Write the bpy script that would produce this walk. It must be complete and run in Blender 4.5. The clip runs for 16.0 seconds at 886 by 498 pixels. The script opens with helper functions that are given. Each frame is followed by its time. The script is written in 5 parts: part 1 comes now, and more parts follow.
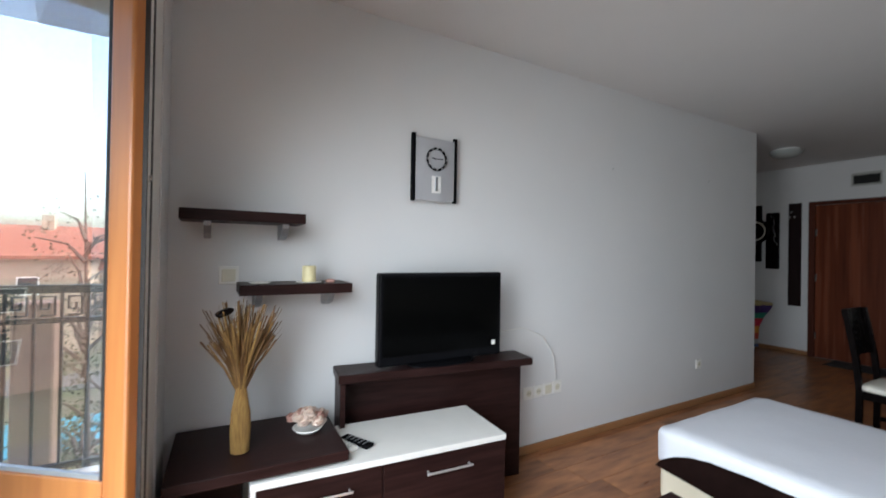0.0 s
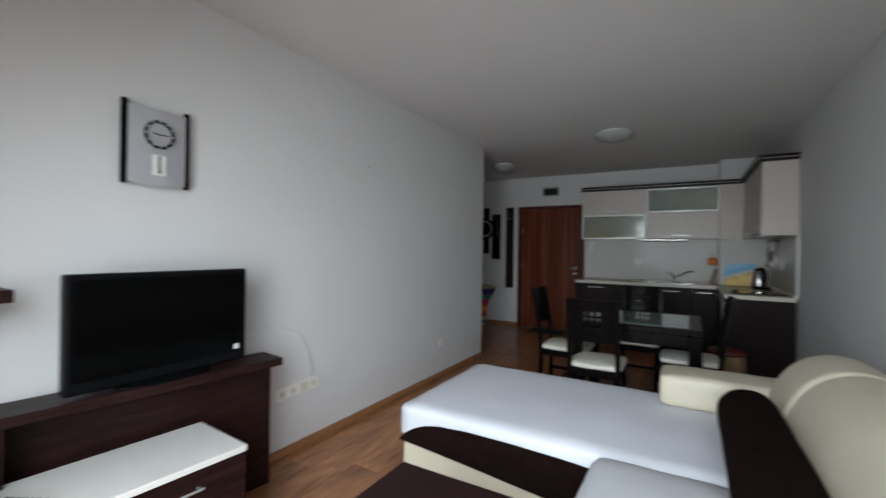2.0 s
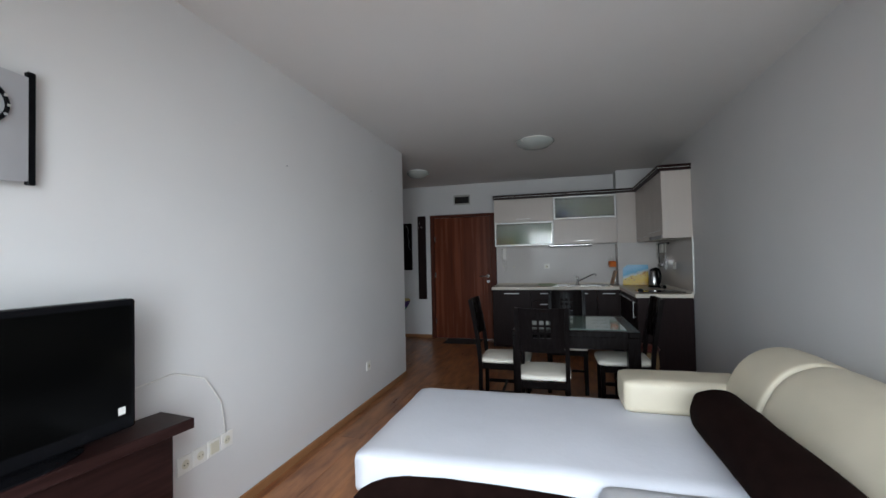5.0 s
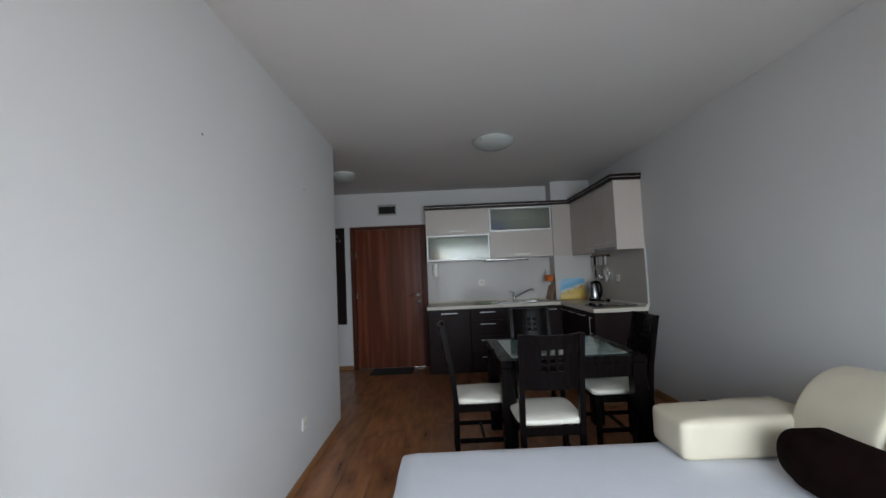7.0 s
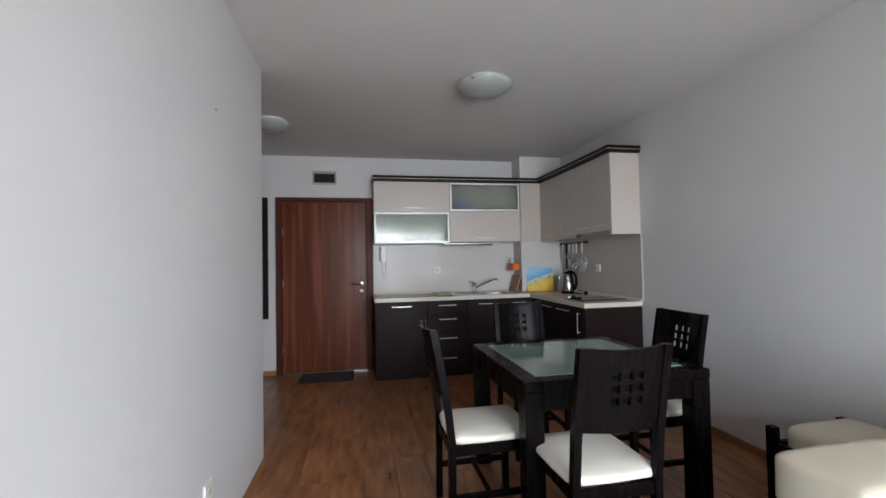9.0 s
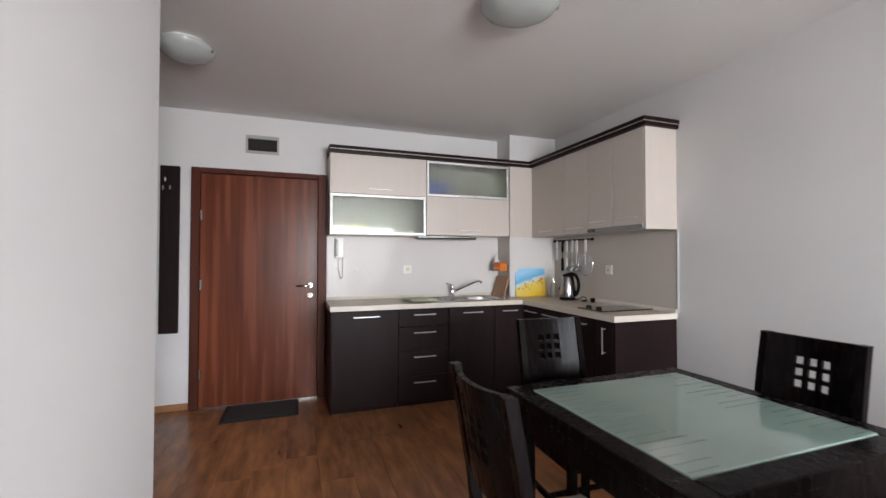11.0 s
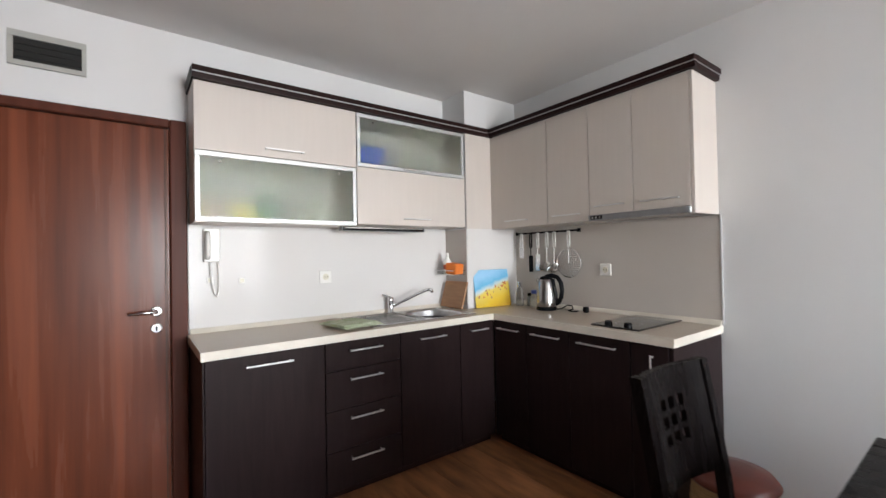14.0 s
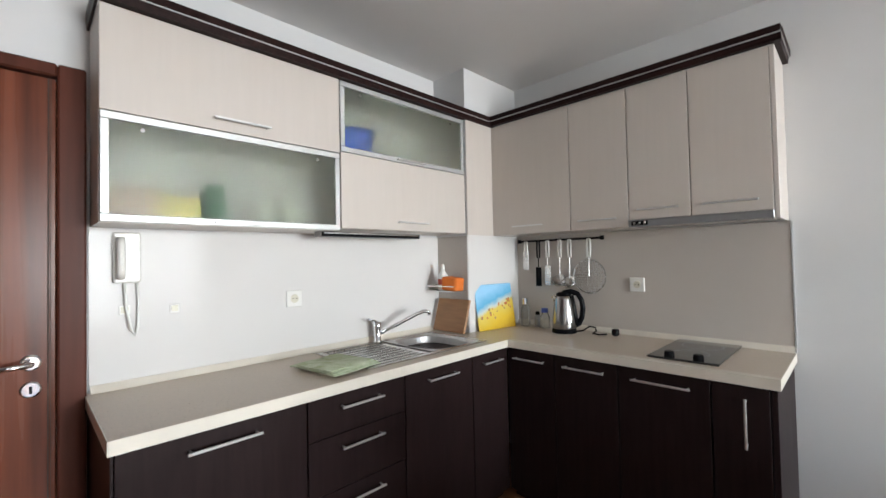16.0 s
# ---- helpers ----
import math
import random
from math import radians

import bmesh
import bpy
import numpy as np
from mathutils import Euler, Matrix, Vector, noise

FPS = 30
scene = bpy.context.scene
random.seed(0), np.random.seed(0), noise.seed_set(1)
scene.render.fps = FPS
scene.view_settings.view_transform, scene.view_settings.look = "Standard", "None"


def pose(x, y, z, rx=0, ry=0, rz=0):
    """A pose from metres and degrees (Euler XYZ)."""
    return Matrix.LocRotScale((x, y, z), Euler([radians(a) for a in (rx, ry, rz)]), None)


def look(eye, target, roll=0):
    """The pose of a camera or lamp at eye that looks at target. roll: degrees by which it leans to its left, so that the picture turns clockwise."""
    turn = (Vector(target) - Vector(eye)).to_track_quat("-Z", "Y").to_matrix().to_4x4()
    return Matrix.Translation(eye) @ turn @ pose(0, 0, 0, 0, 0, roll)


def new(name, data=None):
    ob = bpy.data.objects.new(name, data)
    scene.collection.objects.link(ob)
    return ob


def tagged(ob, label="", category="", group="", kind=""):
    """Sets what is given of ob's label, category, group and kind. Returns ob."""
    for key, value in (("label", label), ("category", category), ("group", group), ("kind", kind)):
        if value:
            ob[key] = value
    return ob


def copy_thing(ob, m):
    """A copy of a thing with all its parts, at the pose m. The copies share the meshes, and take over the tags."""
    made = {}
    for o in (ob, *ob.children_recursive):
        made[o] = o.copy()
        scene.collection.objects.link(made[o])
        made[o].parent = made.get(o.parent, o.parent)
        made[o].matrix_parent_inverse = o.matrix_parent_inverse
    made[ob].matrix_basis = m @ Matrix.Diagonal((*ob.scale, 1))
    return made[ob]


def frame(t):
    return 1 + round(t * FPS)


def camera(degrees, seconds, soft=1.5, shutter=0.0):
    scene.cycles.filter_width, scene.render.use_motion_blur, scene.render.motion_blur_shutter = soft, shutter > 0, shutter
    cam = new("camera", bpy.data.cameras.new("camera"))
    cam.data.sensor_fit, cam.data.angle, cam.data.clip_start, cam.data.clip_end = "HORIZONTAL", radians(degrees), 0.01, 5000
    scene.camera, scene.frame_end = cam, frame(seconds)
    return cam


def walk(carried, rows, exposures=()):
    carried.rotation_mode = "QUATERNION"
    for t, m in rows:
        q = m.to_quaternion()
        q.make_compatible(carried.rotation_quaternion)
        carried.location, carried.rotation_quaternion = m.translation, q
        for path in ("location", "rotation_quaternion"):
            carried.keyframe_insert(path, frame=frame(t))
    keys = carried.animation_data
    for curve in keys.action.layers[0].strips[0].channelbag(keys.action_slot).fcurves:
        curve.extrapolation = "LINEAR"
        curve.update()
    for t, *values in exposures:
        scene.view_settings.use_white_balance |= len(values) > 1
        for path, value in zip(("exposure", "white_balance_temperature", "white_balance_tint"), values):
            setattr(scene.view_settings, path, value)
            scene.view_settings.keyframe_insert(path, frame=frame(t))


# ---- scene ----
cam = camera(93.5, 16.0, shutter=0.5)
PATH = [
    (0, (0.351, 0.319, 1.326), (1.336, 2.06, 1.339), 1.0),
    (0.5, (0.336, 0.325, 1.321), (1.255, 2.098, 1.222), -0.1),
    (1, (0.332, 0.322, 1.33), (1.247, 2.098, 1.237), 0.6),
    (1.5, (0.396, 0.286, 1.327), (1.758, 1.749, 1.287), 0.7),
    (2, (0.453, 0.249, 1.331), (2.181, 1.255, 1.331), 0.8),
    (2.5, (0.454, 0.232, 1.332), (2.335, 0.911, 1.349), 0.1),
    (3, (0.451, 0.203, 1.324), (2.396, 0.668, 1.354), 0.0),
    (3.5, (0.46, 0.26, 1.313), (2.366, 0.864, 1.375), 0.2),
    (6, (0.915, 1.12, 1.346), (2.889, 1.434, 1.42), -3.9),
    (6.5, (1.105, 1.295, 1.348), (3.097, 1.341, 1.52), -3.6),
    (7, (1.283, 1.446, 1.341), (3.28, 1.439, 1.459), -2.6),
    (7.5, (1.518, 1.579, 1.325), (3.508, 1.384, 1.374), -1.2),
    (8, (1.737, 1.665, 1.321), (3.717, 1.385, 1.363), -1.1),
    (8.5, (2.016, 1.715, 1.313), (3.998, 1.459, 1.393), -0.0),
    (9, (2.287, 1.792, 1.3), (4.25, 1.414, 1.357), -1.1),
    (11.5, (3.599, 1.954, 1.302), (5.474, 1.258, 1.335), 0.8),
    (12, (3.82, 1.924, 1.293), (5.688, 1.21, 1.267), 2.0),
    (12.5, (4.041, 1.932, 1.312), (5.812, 1.002, 1.316), 0.0),
    (13, (4.281, 1.923, 1.291), (6.063, 1.017, 1.226), 0.8),
    (13.5, (4.49, 1.891, 1.294), (6.216, 0.881, 1.287), 1.6),
    (14, (4.73, 1.913, 1.316), (6.335, 0.719, 1.345), -1.1),
    (14.5, (4.94, 1.905, 1.318), (6.519, 0.678, 1.366), 0.2),
    (15, (5.163, 1.839, 1.336), (6.727, 0.602, 1.496), -0.8),
    (15.5, (5.318, 1.817, 1.346), (6.8, 0.479, 1.46), 0.7),
    (16, (5.444, 1.832, 1.367), (6.853, 0.414, 1.415), -1.2),
]
EXPOSURES = [(0.0, 2.08, 6250, 8), (1.0, 2.08, 6250, 8), (2.0, 1.96, 6300, 7), (3.5, 2.41, 6300, 9), (6.0, 2.15, 6200, 8), (7.0, 2.35, 6200, 8), (9.0, 3.15, 6350, 11), (11.5, 4.0, 6700, 15), (14.0, 4.25, 6600, 12), (16.0, 4.3, 6500, 9)]
walk(cam, [(t, look(eye, target, roll)) for t, eye, target, roll in PATH], EXPOSURES)

# ---- world, sun and window light ----
world = bpy.data.worlds.new("sky")
scene.world = world
world.use_nodes = True
wn = world.node_tree
sky = wn.nodes.new("ShaderNodeTexSky")
sky.sky_type = 'NISHITA'
sky.sun_disc = False
sky.sun_elevation, sky.sun_rotation = radians(48), radians(120)
sky.dust_density, sky.ozone_density = 4.0, 0.5
wn.nodes["Background"].inputs[1].default_value = 0.15
wn.links.new(sky.outputs[0], wn.nodes["Background"].inputs[0])
sun = new("sun", bpy.data.lights.new("sun", 'SUN'))
sun.data.energy, sun.data.angle, sun.data.color = 1.3, radians(4), (1.0, 0.95, 0.88)
sun.matrix_basis = look((8.0, 5.0, 10.0), (0.0, 0.0, 0.0))
# daylight standing in the window's opening
day = new("window_daylight", bpy.data.lights.new("window_daylight", 'AREA'))
day.data.shape, day.data.size, day.data.size_y = 'RECTANGLE', 1.5, 1.95
day.data.energy, day.data.color, day.data.spread = 9.5, (0.90, 0.96, 1.0), radians(130)
day.matrix_basis = look((-0.10, 0.18, 1.22), (2.0, 0.40, 0.15))
# and in the open balcony door
day_door = new("door_daylight", bpy.data.lights.new("door_daylight", 'AREA'))
day_door.data.shape, day_door.data.size, day_door.data.size_y = 'RECTANGLE', 0.72, 2.0
day_door.data.energy, day_door.data.color, day_door.data.spread = 7.5, (0.90, 0.96, 1.0), radians(125)
day_door.matrix_basis = look((-0.16, 1.10, 1.20), (2.0, 1.62, 0.15))

# ---- building helpers ----
BASE = {}


def thing(name, label, category, at=(0, 0, 0), rz=0.0, group="", kind=""):
    ob = new(name)
    ob.empty_display_size = 0.1
    ob.matrix_basis = pose(at[0], at[1], at[2], 0, 0, rz)
    BASE[ob] = ob.matrix_basis.copy()
    return tagged(ob, label, category, group, kind)


def finish(name, bm, material, smooth=False):
    bmesh.ops.recalc_face_normals(bm, faces=bm.faces[:])
    me = bpy.data.meshes.new(name)
    for f in bm.faces:
        f.smooth = smooth
    bm.to_mesh(me)
    bm.free()
    me.materials.append(material)
    return me


def part(name, bm, material, parent, label="", smooth=False, local=False):
    """One mesh under a thing or part; its bmesh is in world places, or in the thing's own with local."""
    if not local:
        bm.transform(BASE[parent].inverted())
    ob = new(name, finish(name, bm, material, smooth))
    ob.parent = parent
    BASE[ob] = BASE[parent]
    return tagged(ob, label)


def solid(name, bm, material, label, category, kind="", smooth=False, group=""):
    """A thing that is one mesh, with its origin at its base."""
    lo = [min(v.co[i] for v in bm.verts) for i in range(3)]
    hi = [max(v.co[i] for v in bm.verts) for i in range(3)]
    at = Vector(((lo[0] + hi[0]) / 2, (lo[1] + hi[1]) / 2, lo[2]))
    bm.transform(Matrix.Translation(-at))
    ob = new(name, finish(name, bm, material, smooth))
    ob.location = at
    BASE[ob] = Matrix.Translation(at)
    return tagged(ob, label, category, group, kind)


def box(x0, x1, y0, y1, z0, z1, bevel=0.0, seg=1, bm=None):
    own = bmesh.new()
    m = Matrix.Translation(((x0 + x1) / 2, (y0 + y1) / 2, (z0 + z1) / 2)) @ Matrix.Diagonal((abs(x1 - x0), abs(y1 - y0), abs(z1 - z0), 1))
    bmesh.ops.create_cube(own, size=1, matrix=m)
    if bevel:
        bmesh.ops.bevel(own, geom=own.edges[:], offset=bevel, segments=seg, profile=0.5, affect='EDGES')
    return own if bm is None else merge(bm, own)


def merge(bm, own):
    me = bpy.data.meshes.new("tmp")
    own.to_mesh(me)
    own.free()
    bm.from_mesh(me)
    bpy.data.meshes.remove(me)
    return bm


def tube(points, r, seg=8, bm=None, taper=1.0):
    own = bmesh.new()
    pts = [Vector(p) for p in points]
    rings = []
    for i, p in enumerate(pts):
        way = (pts[min(i + 1, len(pts) - 1)] - pts[max(i - 1, 0)]).normalized()
        side = way.orthogonal().normalized() if i == 0 else (side - way * side.dot(way)).normalized()
        up = way.cross(side)
        rr = r * (1 + (taper - 1) * i / (len(pts) - 1))
        rings.append([own.verts.new(p + rr * (math.cos(a) * side + math.sin(a) * up)) for a in [2 * math.pi * k / seg for k in range(seg)]])
    for a, b in zip(rings, rings[1:]):
        for k in range(seg):
            own.faces.new((a[k], a[(k + 1) % seg], b[(k + 1) % seg], b[k]))
    own.faces.new(rings[0]), own.faces.new(rings[-1])
    return own if bm is None else merge(bm, own)


def lathe(profile, at, seg=24, bm=None):
    own = bmesh.new()
    rings = [[own.verts.new((at[0] + r * math.cos(2 * math.pi * k / seg), at[1] + r * math.sin(2 * math.pi * k / seg), at[2] + z)) for k in range(seg)] for r, z in profile]
    for a, b in zip(rings, rings[1:]):
        for k in range(seg):
            own.faces.new((a[k], a[(k + 1) % seg], b[(k + 1) % seg], b[k]))
    own.faces.new(rings[0]), own.faces.new(rings[-1])
    return own if bm is None else merge(bm, own)


def moved(bm, m):
    bm.transform(m)
    return bm


def prism(outline, axis, lo, hi, bm=None):
    """An outline of pairs swept along an axis: x takes (y, z), y takes (x, z), z takes (x, y)."""
    own = bmesh.new()
    put = {"x": lambda a, b, c: (c, a, b), "y": lambda a, b, c: (a, c, b), "z": lambda a, b, c: (a, b, c)}[axis]
    ends = [[own.verts.new(put(a, b, c)) for a, b in outline] for c in (lo, hi)]
    n = len(outline)
    for k in range(n):
        own.faces.new((ends[0][k], ends[0][(k + 1) % n], ends[1][(k + 1) % n], ends[1][k]))
    own.faces.new(ends[0]), own.faces.new(ends[1])
    return own if bm is None else merge(bm, own)


def pillow(x0, x1, y0, y1, z0, z1, round_by=0.05, puff=0.03, cuts=10):
    """A soft padded block: a rounded box whose faces swell."""
    own = bmesh.new()
    bmesh.ops.create_cube(own, size=2)
    bmesh.ops.subdivide_edges(own, edges=own.edges[:], cuts=cuts, use_grid_fill=True)
    c, h = Vector(((x0 + x1) / 2, (y0 + y1) / 2, (z0 + z1) / 2)), Vector(((x1 - x0) / 2, (y1 - y0) / 2, (z1 - z0) / 2))
    for v in own.verts:
        p = Vector([v.co[i] * h[i] for i in range(3)])
        inner = Vector([max(-(h[i] - round_by), min(h[i] - round_by, p[i])) for i in range(3)])
        d = p - inner
        if d.length > 1e-6:
            p = inner + d.normalized() * min(d.length, round_by)
        u = v.co
        for i in range(3):
            j, k = (i + 1) % 3, (i + 2) % 3
            if abs(u[i]) > 0.99:
                p[i] += math.copysign(puff * (1 - u[j] ** 2) * (1 - u[k] ** 2), u[i])
        p += 0.004 * Vector(noise.noise_vector((p + c) * 6))
        v.co = p + c
    return own


# ---- materials ----
def material(name, color, rough=0.5, metal=0.0, vary=0.08, scale=8.0, bump=0.0, bump_scale=120.0, stretch=(1, 1, 1), second=None, coat=0.0, random_amount=0.0, ior=1.5, space="Object"):
    m = bpy.data.materials.new(name)
    m.use_nodes = True
    nt = m.node_tree
    b = nt.nodes["Principled BSDF"]
    b.inputs["Roughness"].default_value, b.inputs["Metallic"].default_value, b.inputs["IOR"].default_value = rough, metal, ior
    b.inputs["Coat Weight"].default_value = coat
    b.inputs["Coat Roughness"].default_value = 0.08
    tc, mp = nt.nodes.new("ShaderNodeTexCoord"), nt.nodes.new("ShaderNodeMapping")
    mp.inputs["Scale"].default_value = stretch
    nt.links.new(tc.outputs[space], mp.inputs[0])
    if random_amount:
        oi, sc = nt.nodes.new("ShaderNodeObjectInfo"), nt.nodes.new("ShaderNodeMath")
        sc.operation = 'MULTIPLY'
        sc.inputs[1].default_value = 60.0
        nt.links.new(oi.outputs["Random"], sc.inputs[0]), nt.links.new(sc.outputs[0], mp.inputs["Location"])
    big, fine = nt.nodes.new("ShaderNodeTexNoise"), nt.nodes.new("ShaderNodeTexNoise")
    big.inputs["Scale"].default_value, big.inputs["Detail"].default_value = scale, 6
    fine.inputs["Scale"].default_value, fine.inputs["Detail"].default_value = bump_scale, 3
    nt.links.new(mp.outputs[0], big.inputs[0]), nt.links.new(mp.outputs[0], fine.inputs[0])
    ramp = nt.nodes.new("ShaderNodeValToRGB")
    second = second or tuple(c * (1 - 2 * vary) for c in color)
    ramp.color_ramp.elements[0].position, ramp.color_ramp.elements[1].position = 0.32, 0.68
    ramp.color_ramp.elements[0].color, ramp.color_ramp.elements[1].color = (*second, 1), (*color, 1)
    nt.links.new(big.outputs["Fac"], ramp.inputs[0])
    out = ramp.outputs[0]
    if random_amount:
        info, hsv, mr = nt.nodes.new("ShaderNodeObjectInfo"), nt.nodes.new("ShaderNodeHueSaturation"), nt.nodes.new("ShaderNodeMapRange")
        mr.inputs["To Min"].default_value, mr.inputs["To Max"].default_value = 1 - random_amount, 1 + random_amount
        nt.links.new(info.outputs["Random"], mr.inputs[0]), nt.links.new(mr.outputs[0], hsv.inputs["Value"])
        nt.links.new(out, hsv.inputs["Color"])
        out = hsv.outputs[0]
    nt.links.new(out, b.inputs["Base Color"])
    rr = nt.nodes.new("ShaderNodeMapRange")
    rr.inputs["To Min"].default_value, rr.inputs["To Max"].default_value = max(0.02, rough - 0.06), min(1, rough + 0.06)
    nt.links.new(big.outputs["Fac"], rr.inputs[0]), nt.links.new(rr.outputs[0], b.inputs["Roughness"])
    if bump:
        bp = nt.nodes.new("ShaderNodeBump")
        bp.inputs["Strength"].default_value, bp.inputs["Distance"].default_value = bump, 0.004
        nt.links.new(fine.outputs["Fac"], bp.inputs["Height"]), nt.links.new(bp.outputs[0], b.inputs["Normal"])
    return m


def glass_material(name, rough=0.0, color=(1, 1, 1), clear=0.0, tint=(1, 1, 1)):
    """Glass; clear mixes in plain see-through, for thin panes."""
    m = bpy.data.materials.new(name)
    m.use_nodes = True
    nt = m.node_tree
    b = nt.nodes["Principled BSDF"]
    b.inputs["Base Color"].default_value = (*color, 1)
    b.inputs["Roughness"].default_value, b.inputs["Transmission Weight"].default_value, b.inputs["IOR"].default_value = rough, 1.0, 1.45
    if clear:
        tr, mix = nt.nodes.new("ShaderNodeBsdfTransparent"), nt.nodes.new("ShaderNodeMixShader")
        tr.inputs[0].default_value = (*tint, 1)
        mix.inputs[0].default_value = clear
        nt.links.new(b.outputs[0], mix.inputs[1]), nt.links.new(tr.outputs[0], mix.inputs[2])
        nt.links.new(mix.outputs[0], nt.nodes["Material Output"].inputs[0])
    return m


def banded(name, bands, axis, lo, hi, rough=0.7, wobble=0.02, slope=0.0):
    """Colour bands along an axis of object space."""
    m = material(name, (1, 1, 1), rough, bump=0.2)
    nt = m.node_tree
    b = nt.nodes["Principled BSDF"]
    tc, sep, mr, ramp = (nt.nodes.new(n) for n in ("ShaderNodeTexCoord", "ShaderNodeSeparateXYZ", "ShaderNodeMapRange", "ShaderNodeValToRGB"))
    ns, add = nt.nodes.new("ShaderNodeTexNoise"), nt.nodes.new("ShaderNodeMath")
    ns.inputs["Scale"].default_value = 14
    add.operation = 'MULTIPLY_ADD'
    add.inputs[1].default_value = wobble
    nt.links.new(tc.outputs["Object"], sep.inputs[0]), nt.links.new(tc.outputs["Object"], ns.inputs[0])
    nt.links.new(ns.outputs["Fac"], add.inputs[0]), nt.links.new(sep.outputs["xyz".index(axis)], add.inputs[2])
    lean = nt.nodes.new("ShaderNodeMath")
    lean.operation = 'MULTIPLY_ADD'
    lean.inputs[1].default_value = slope
    nt.links.new(sep.outputs[1], lean.inputs[0]), nt.links.new(add.outputs[0], lean.inputs[2])
    nt.links.new(lean.outputs[0], mr.inputs[0])
    mr.inputs["From Min"].default_value, mr.inputs["From Max"].default_value = lo, hi
    nt.links.new(mr.outputs[0], ramp.inputs[0])
    ramp.color_ramp.interpolation = 'CONSTANT' if wobble < 0.03 else 'LINEAR'
    el = ramp.color_ramp.elements
    while len(el) < len(bands):
        el.new(0.5)
    for e, (p, c) in zip(el, bands):
        e.position, e.color = p, (*c, 1)
    nt.links.new(ramp.outputs[0], b.inputs["Base Color"])
    return m


WALL = material("white_wall_paint", (0.67, 0.66, 0.655), 0.75, vary=0.02, scale=1.6, bump=0.12, bump_scale=260)
CEIL = material("ceiling_paint", (0.71, 0.685, 0.67), 0.85, vary=0.02, scale=1.2, bump=0.1, bump_scale=200)
PLANK = material("laminate_oak", (0.43, 0.19, 0.08), 0.30, vary=0.2, scale=4.6, bump=0.08, bump_scale=60, stretch=(0.8, 3.4, 1), second=(0.18, 0.068, 0.030), random_amount=0.10)
JOINT = material("dark_joint", (0.05, 0.028, 0.018), 0.8)
SKIRT = material("skirting_wood", (0.34, 0.165, 0.07), 0.4, scale=6, stretch=(1, 1, 6))
WENGE = material("wenge_laminate", (0.021, 0.012, 0.012), 0.42, ior=1.2, vary=0.12, scale=9, stretch=(6, 6, 0.5), bump=0.1, bump_scale=90)
WENGE_H = material("wenge_laminate_level", (0.026, 0.011, 0.010), 0.40, ior=1.2, vary=0.25, scale=9, stretch=(0.5, 6, 6), bump=0.08, bump_scale=90)
CHAIRW = material("black_brown_lacquer", (0.005, 0.0035, 0.0035), 0.27, ior=1.15, vary=0.05, scale=12, stretch=(4, 4, 0.6))
CREAMF = material("cream_front", (0.585, 0.525, 0.475), 0.36, vary=0.014, scale=5, stretch=(8, 8, 0.6), bump=0.04, bump_scale=150)
CREAME = material("cream_edge", (0.70, 0.64, 0.55), 0.4, vary=0.04)
WORKTOP = material("sand_worktop", (0.58, 0.485, 0.39), 0.30, vary=0.07, scale=160, bump=0.05)
SPLASH = material("gloss_splashback", (0.66, 0.635, 0.615), 0.10, ior=1.16, vary=0.01, scale=2)
SPLASH_B = material("taupe_splashback", (0.52, 0.47, 0.425), 0.24, vary=0.015, scale=2)
DOORW = material("mahogany_door", (0.205, 0.056, 0.026), 0.27, ior=1.3, vary=0.2, scale=2.4, second=(0.080, 0.021, 0.011), stretch=(5.5, 5.5, 0.22), bump=0.05, bump_scale=80)
FRAMEW = material("mahogany_frame", (0.105, 0.032, 0.020), 0.40, ior=1.2, vary=0.2, scale=3, stretch=(5, 5, 0.3))
STEEL = material("brushed_steel", (0.62, 0.61, 0.60), 0.26, 1.0, vary=0.05, scale=40, stretch=(1, 12, 1), bump=0.04)
SINKST = material("satin_sink_steel", (0.60, 0.59, 0.58), 0.42, 1.0, vary=0.05, scale=30)
KETTLEST = material("dark_polished_steel", (0.36, 0.35, 0.345), 0.20, 1.0, vary=0.06, scale=20)
CHROME = material("chrome", (0.80, 0.80, 0.81), 0.10, 1.0, vary=0.01)
ALU = material("aluminium_frame", (0.60, 0.60, 0.59), 0.48, 0.7, vary=0.03)
GREYMETAL = material("satin_grey", (0.30, 0.30, 0.31), 0.42, 0.6, vary=0.05)
CLOCKM = material("silver_clock_plate", (0.50, 0.50, 0.52), 0.42, 0.35, vary=0.04)
WHITEP = material("white_plastic", (0.78, 0.76, 0.72), 0.32, vary=0.02)
OLDWHITE = material("ivory_plastic", (0.66, 0.62, 0.50), 0.38, vary=0.03)
BLACKP = material("black_plastic", (0.005, 0.005, 0.006), 0.25, ior=1.16, vary=0.05)
SCREEN = material("tv_screen", (0.002, 0.002, 0.002), 0.12, ior=1.13, vary=0.02)
HOBG = material("black_ceramic", (0.012, 0.011, 0.011), 0.08, vary=0.05, coat=0.5)
CREAML = material("cream_leatherette", (0.68, 0.61, 0.47), 0.46, vary=0.05, scale=4, bump=0.25, bump_scale=180)
SEATL = material("ivory_seat_vinyl", (0.74, 0.70, 0.61), 0.44, vary=0.04, scale=5, bump=0.15, bump_scale=150)
BROWNF = material("dark_brown_fabric", (0.014, 0.007, 0.006), 0.95, ior=1.1, vary=0.2, scale=14, bump=0.5, bump_scale=400)
SHEET = material("white_bed_sheet", (0.74, 0.75, 0.80), 0.85, vary=0.03, scale=3, bump=0.3, bump_scale=35)
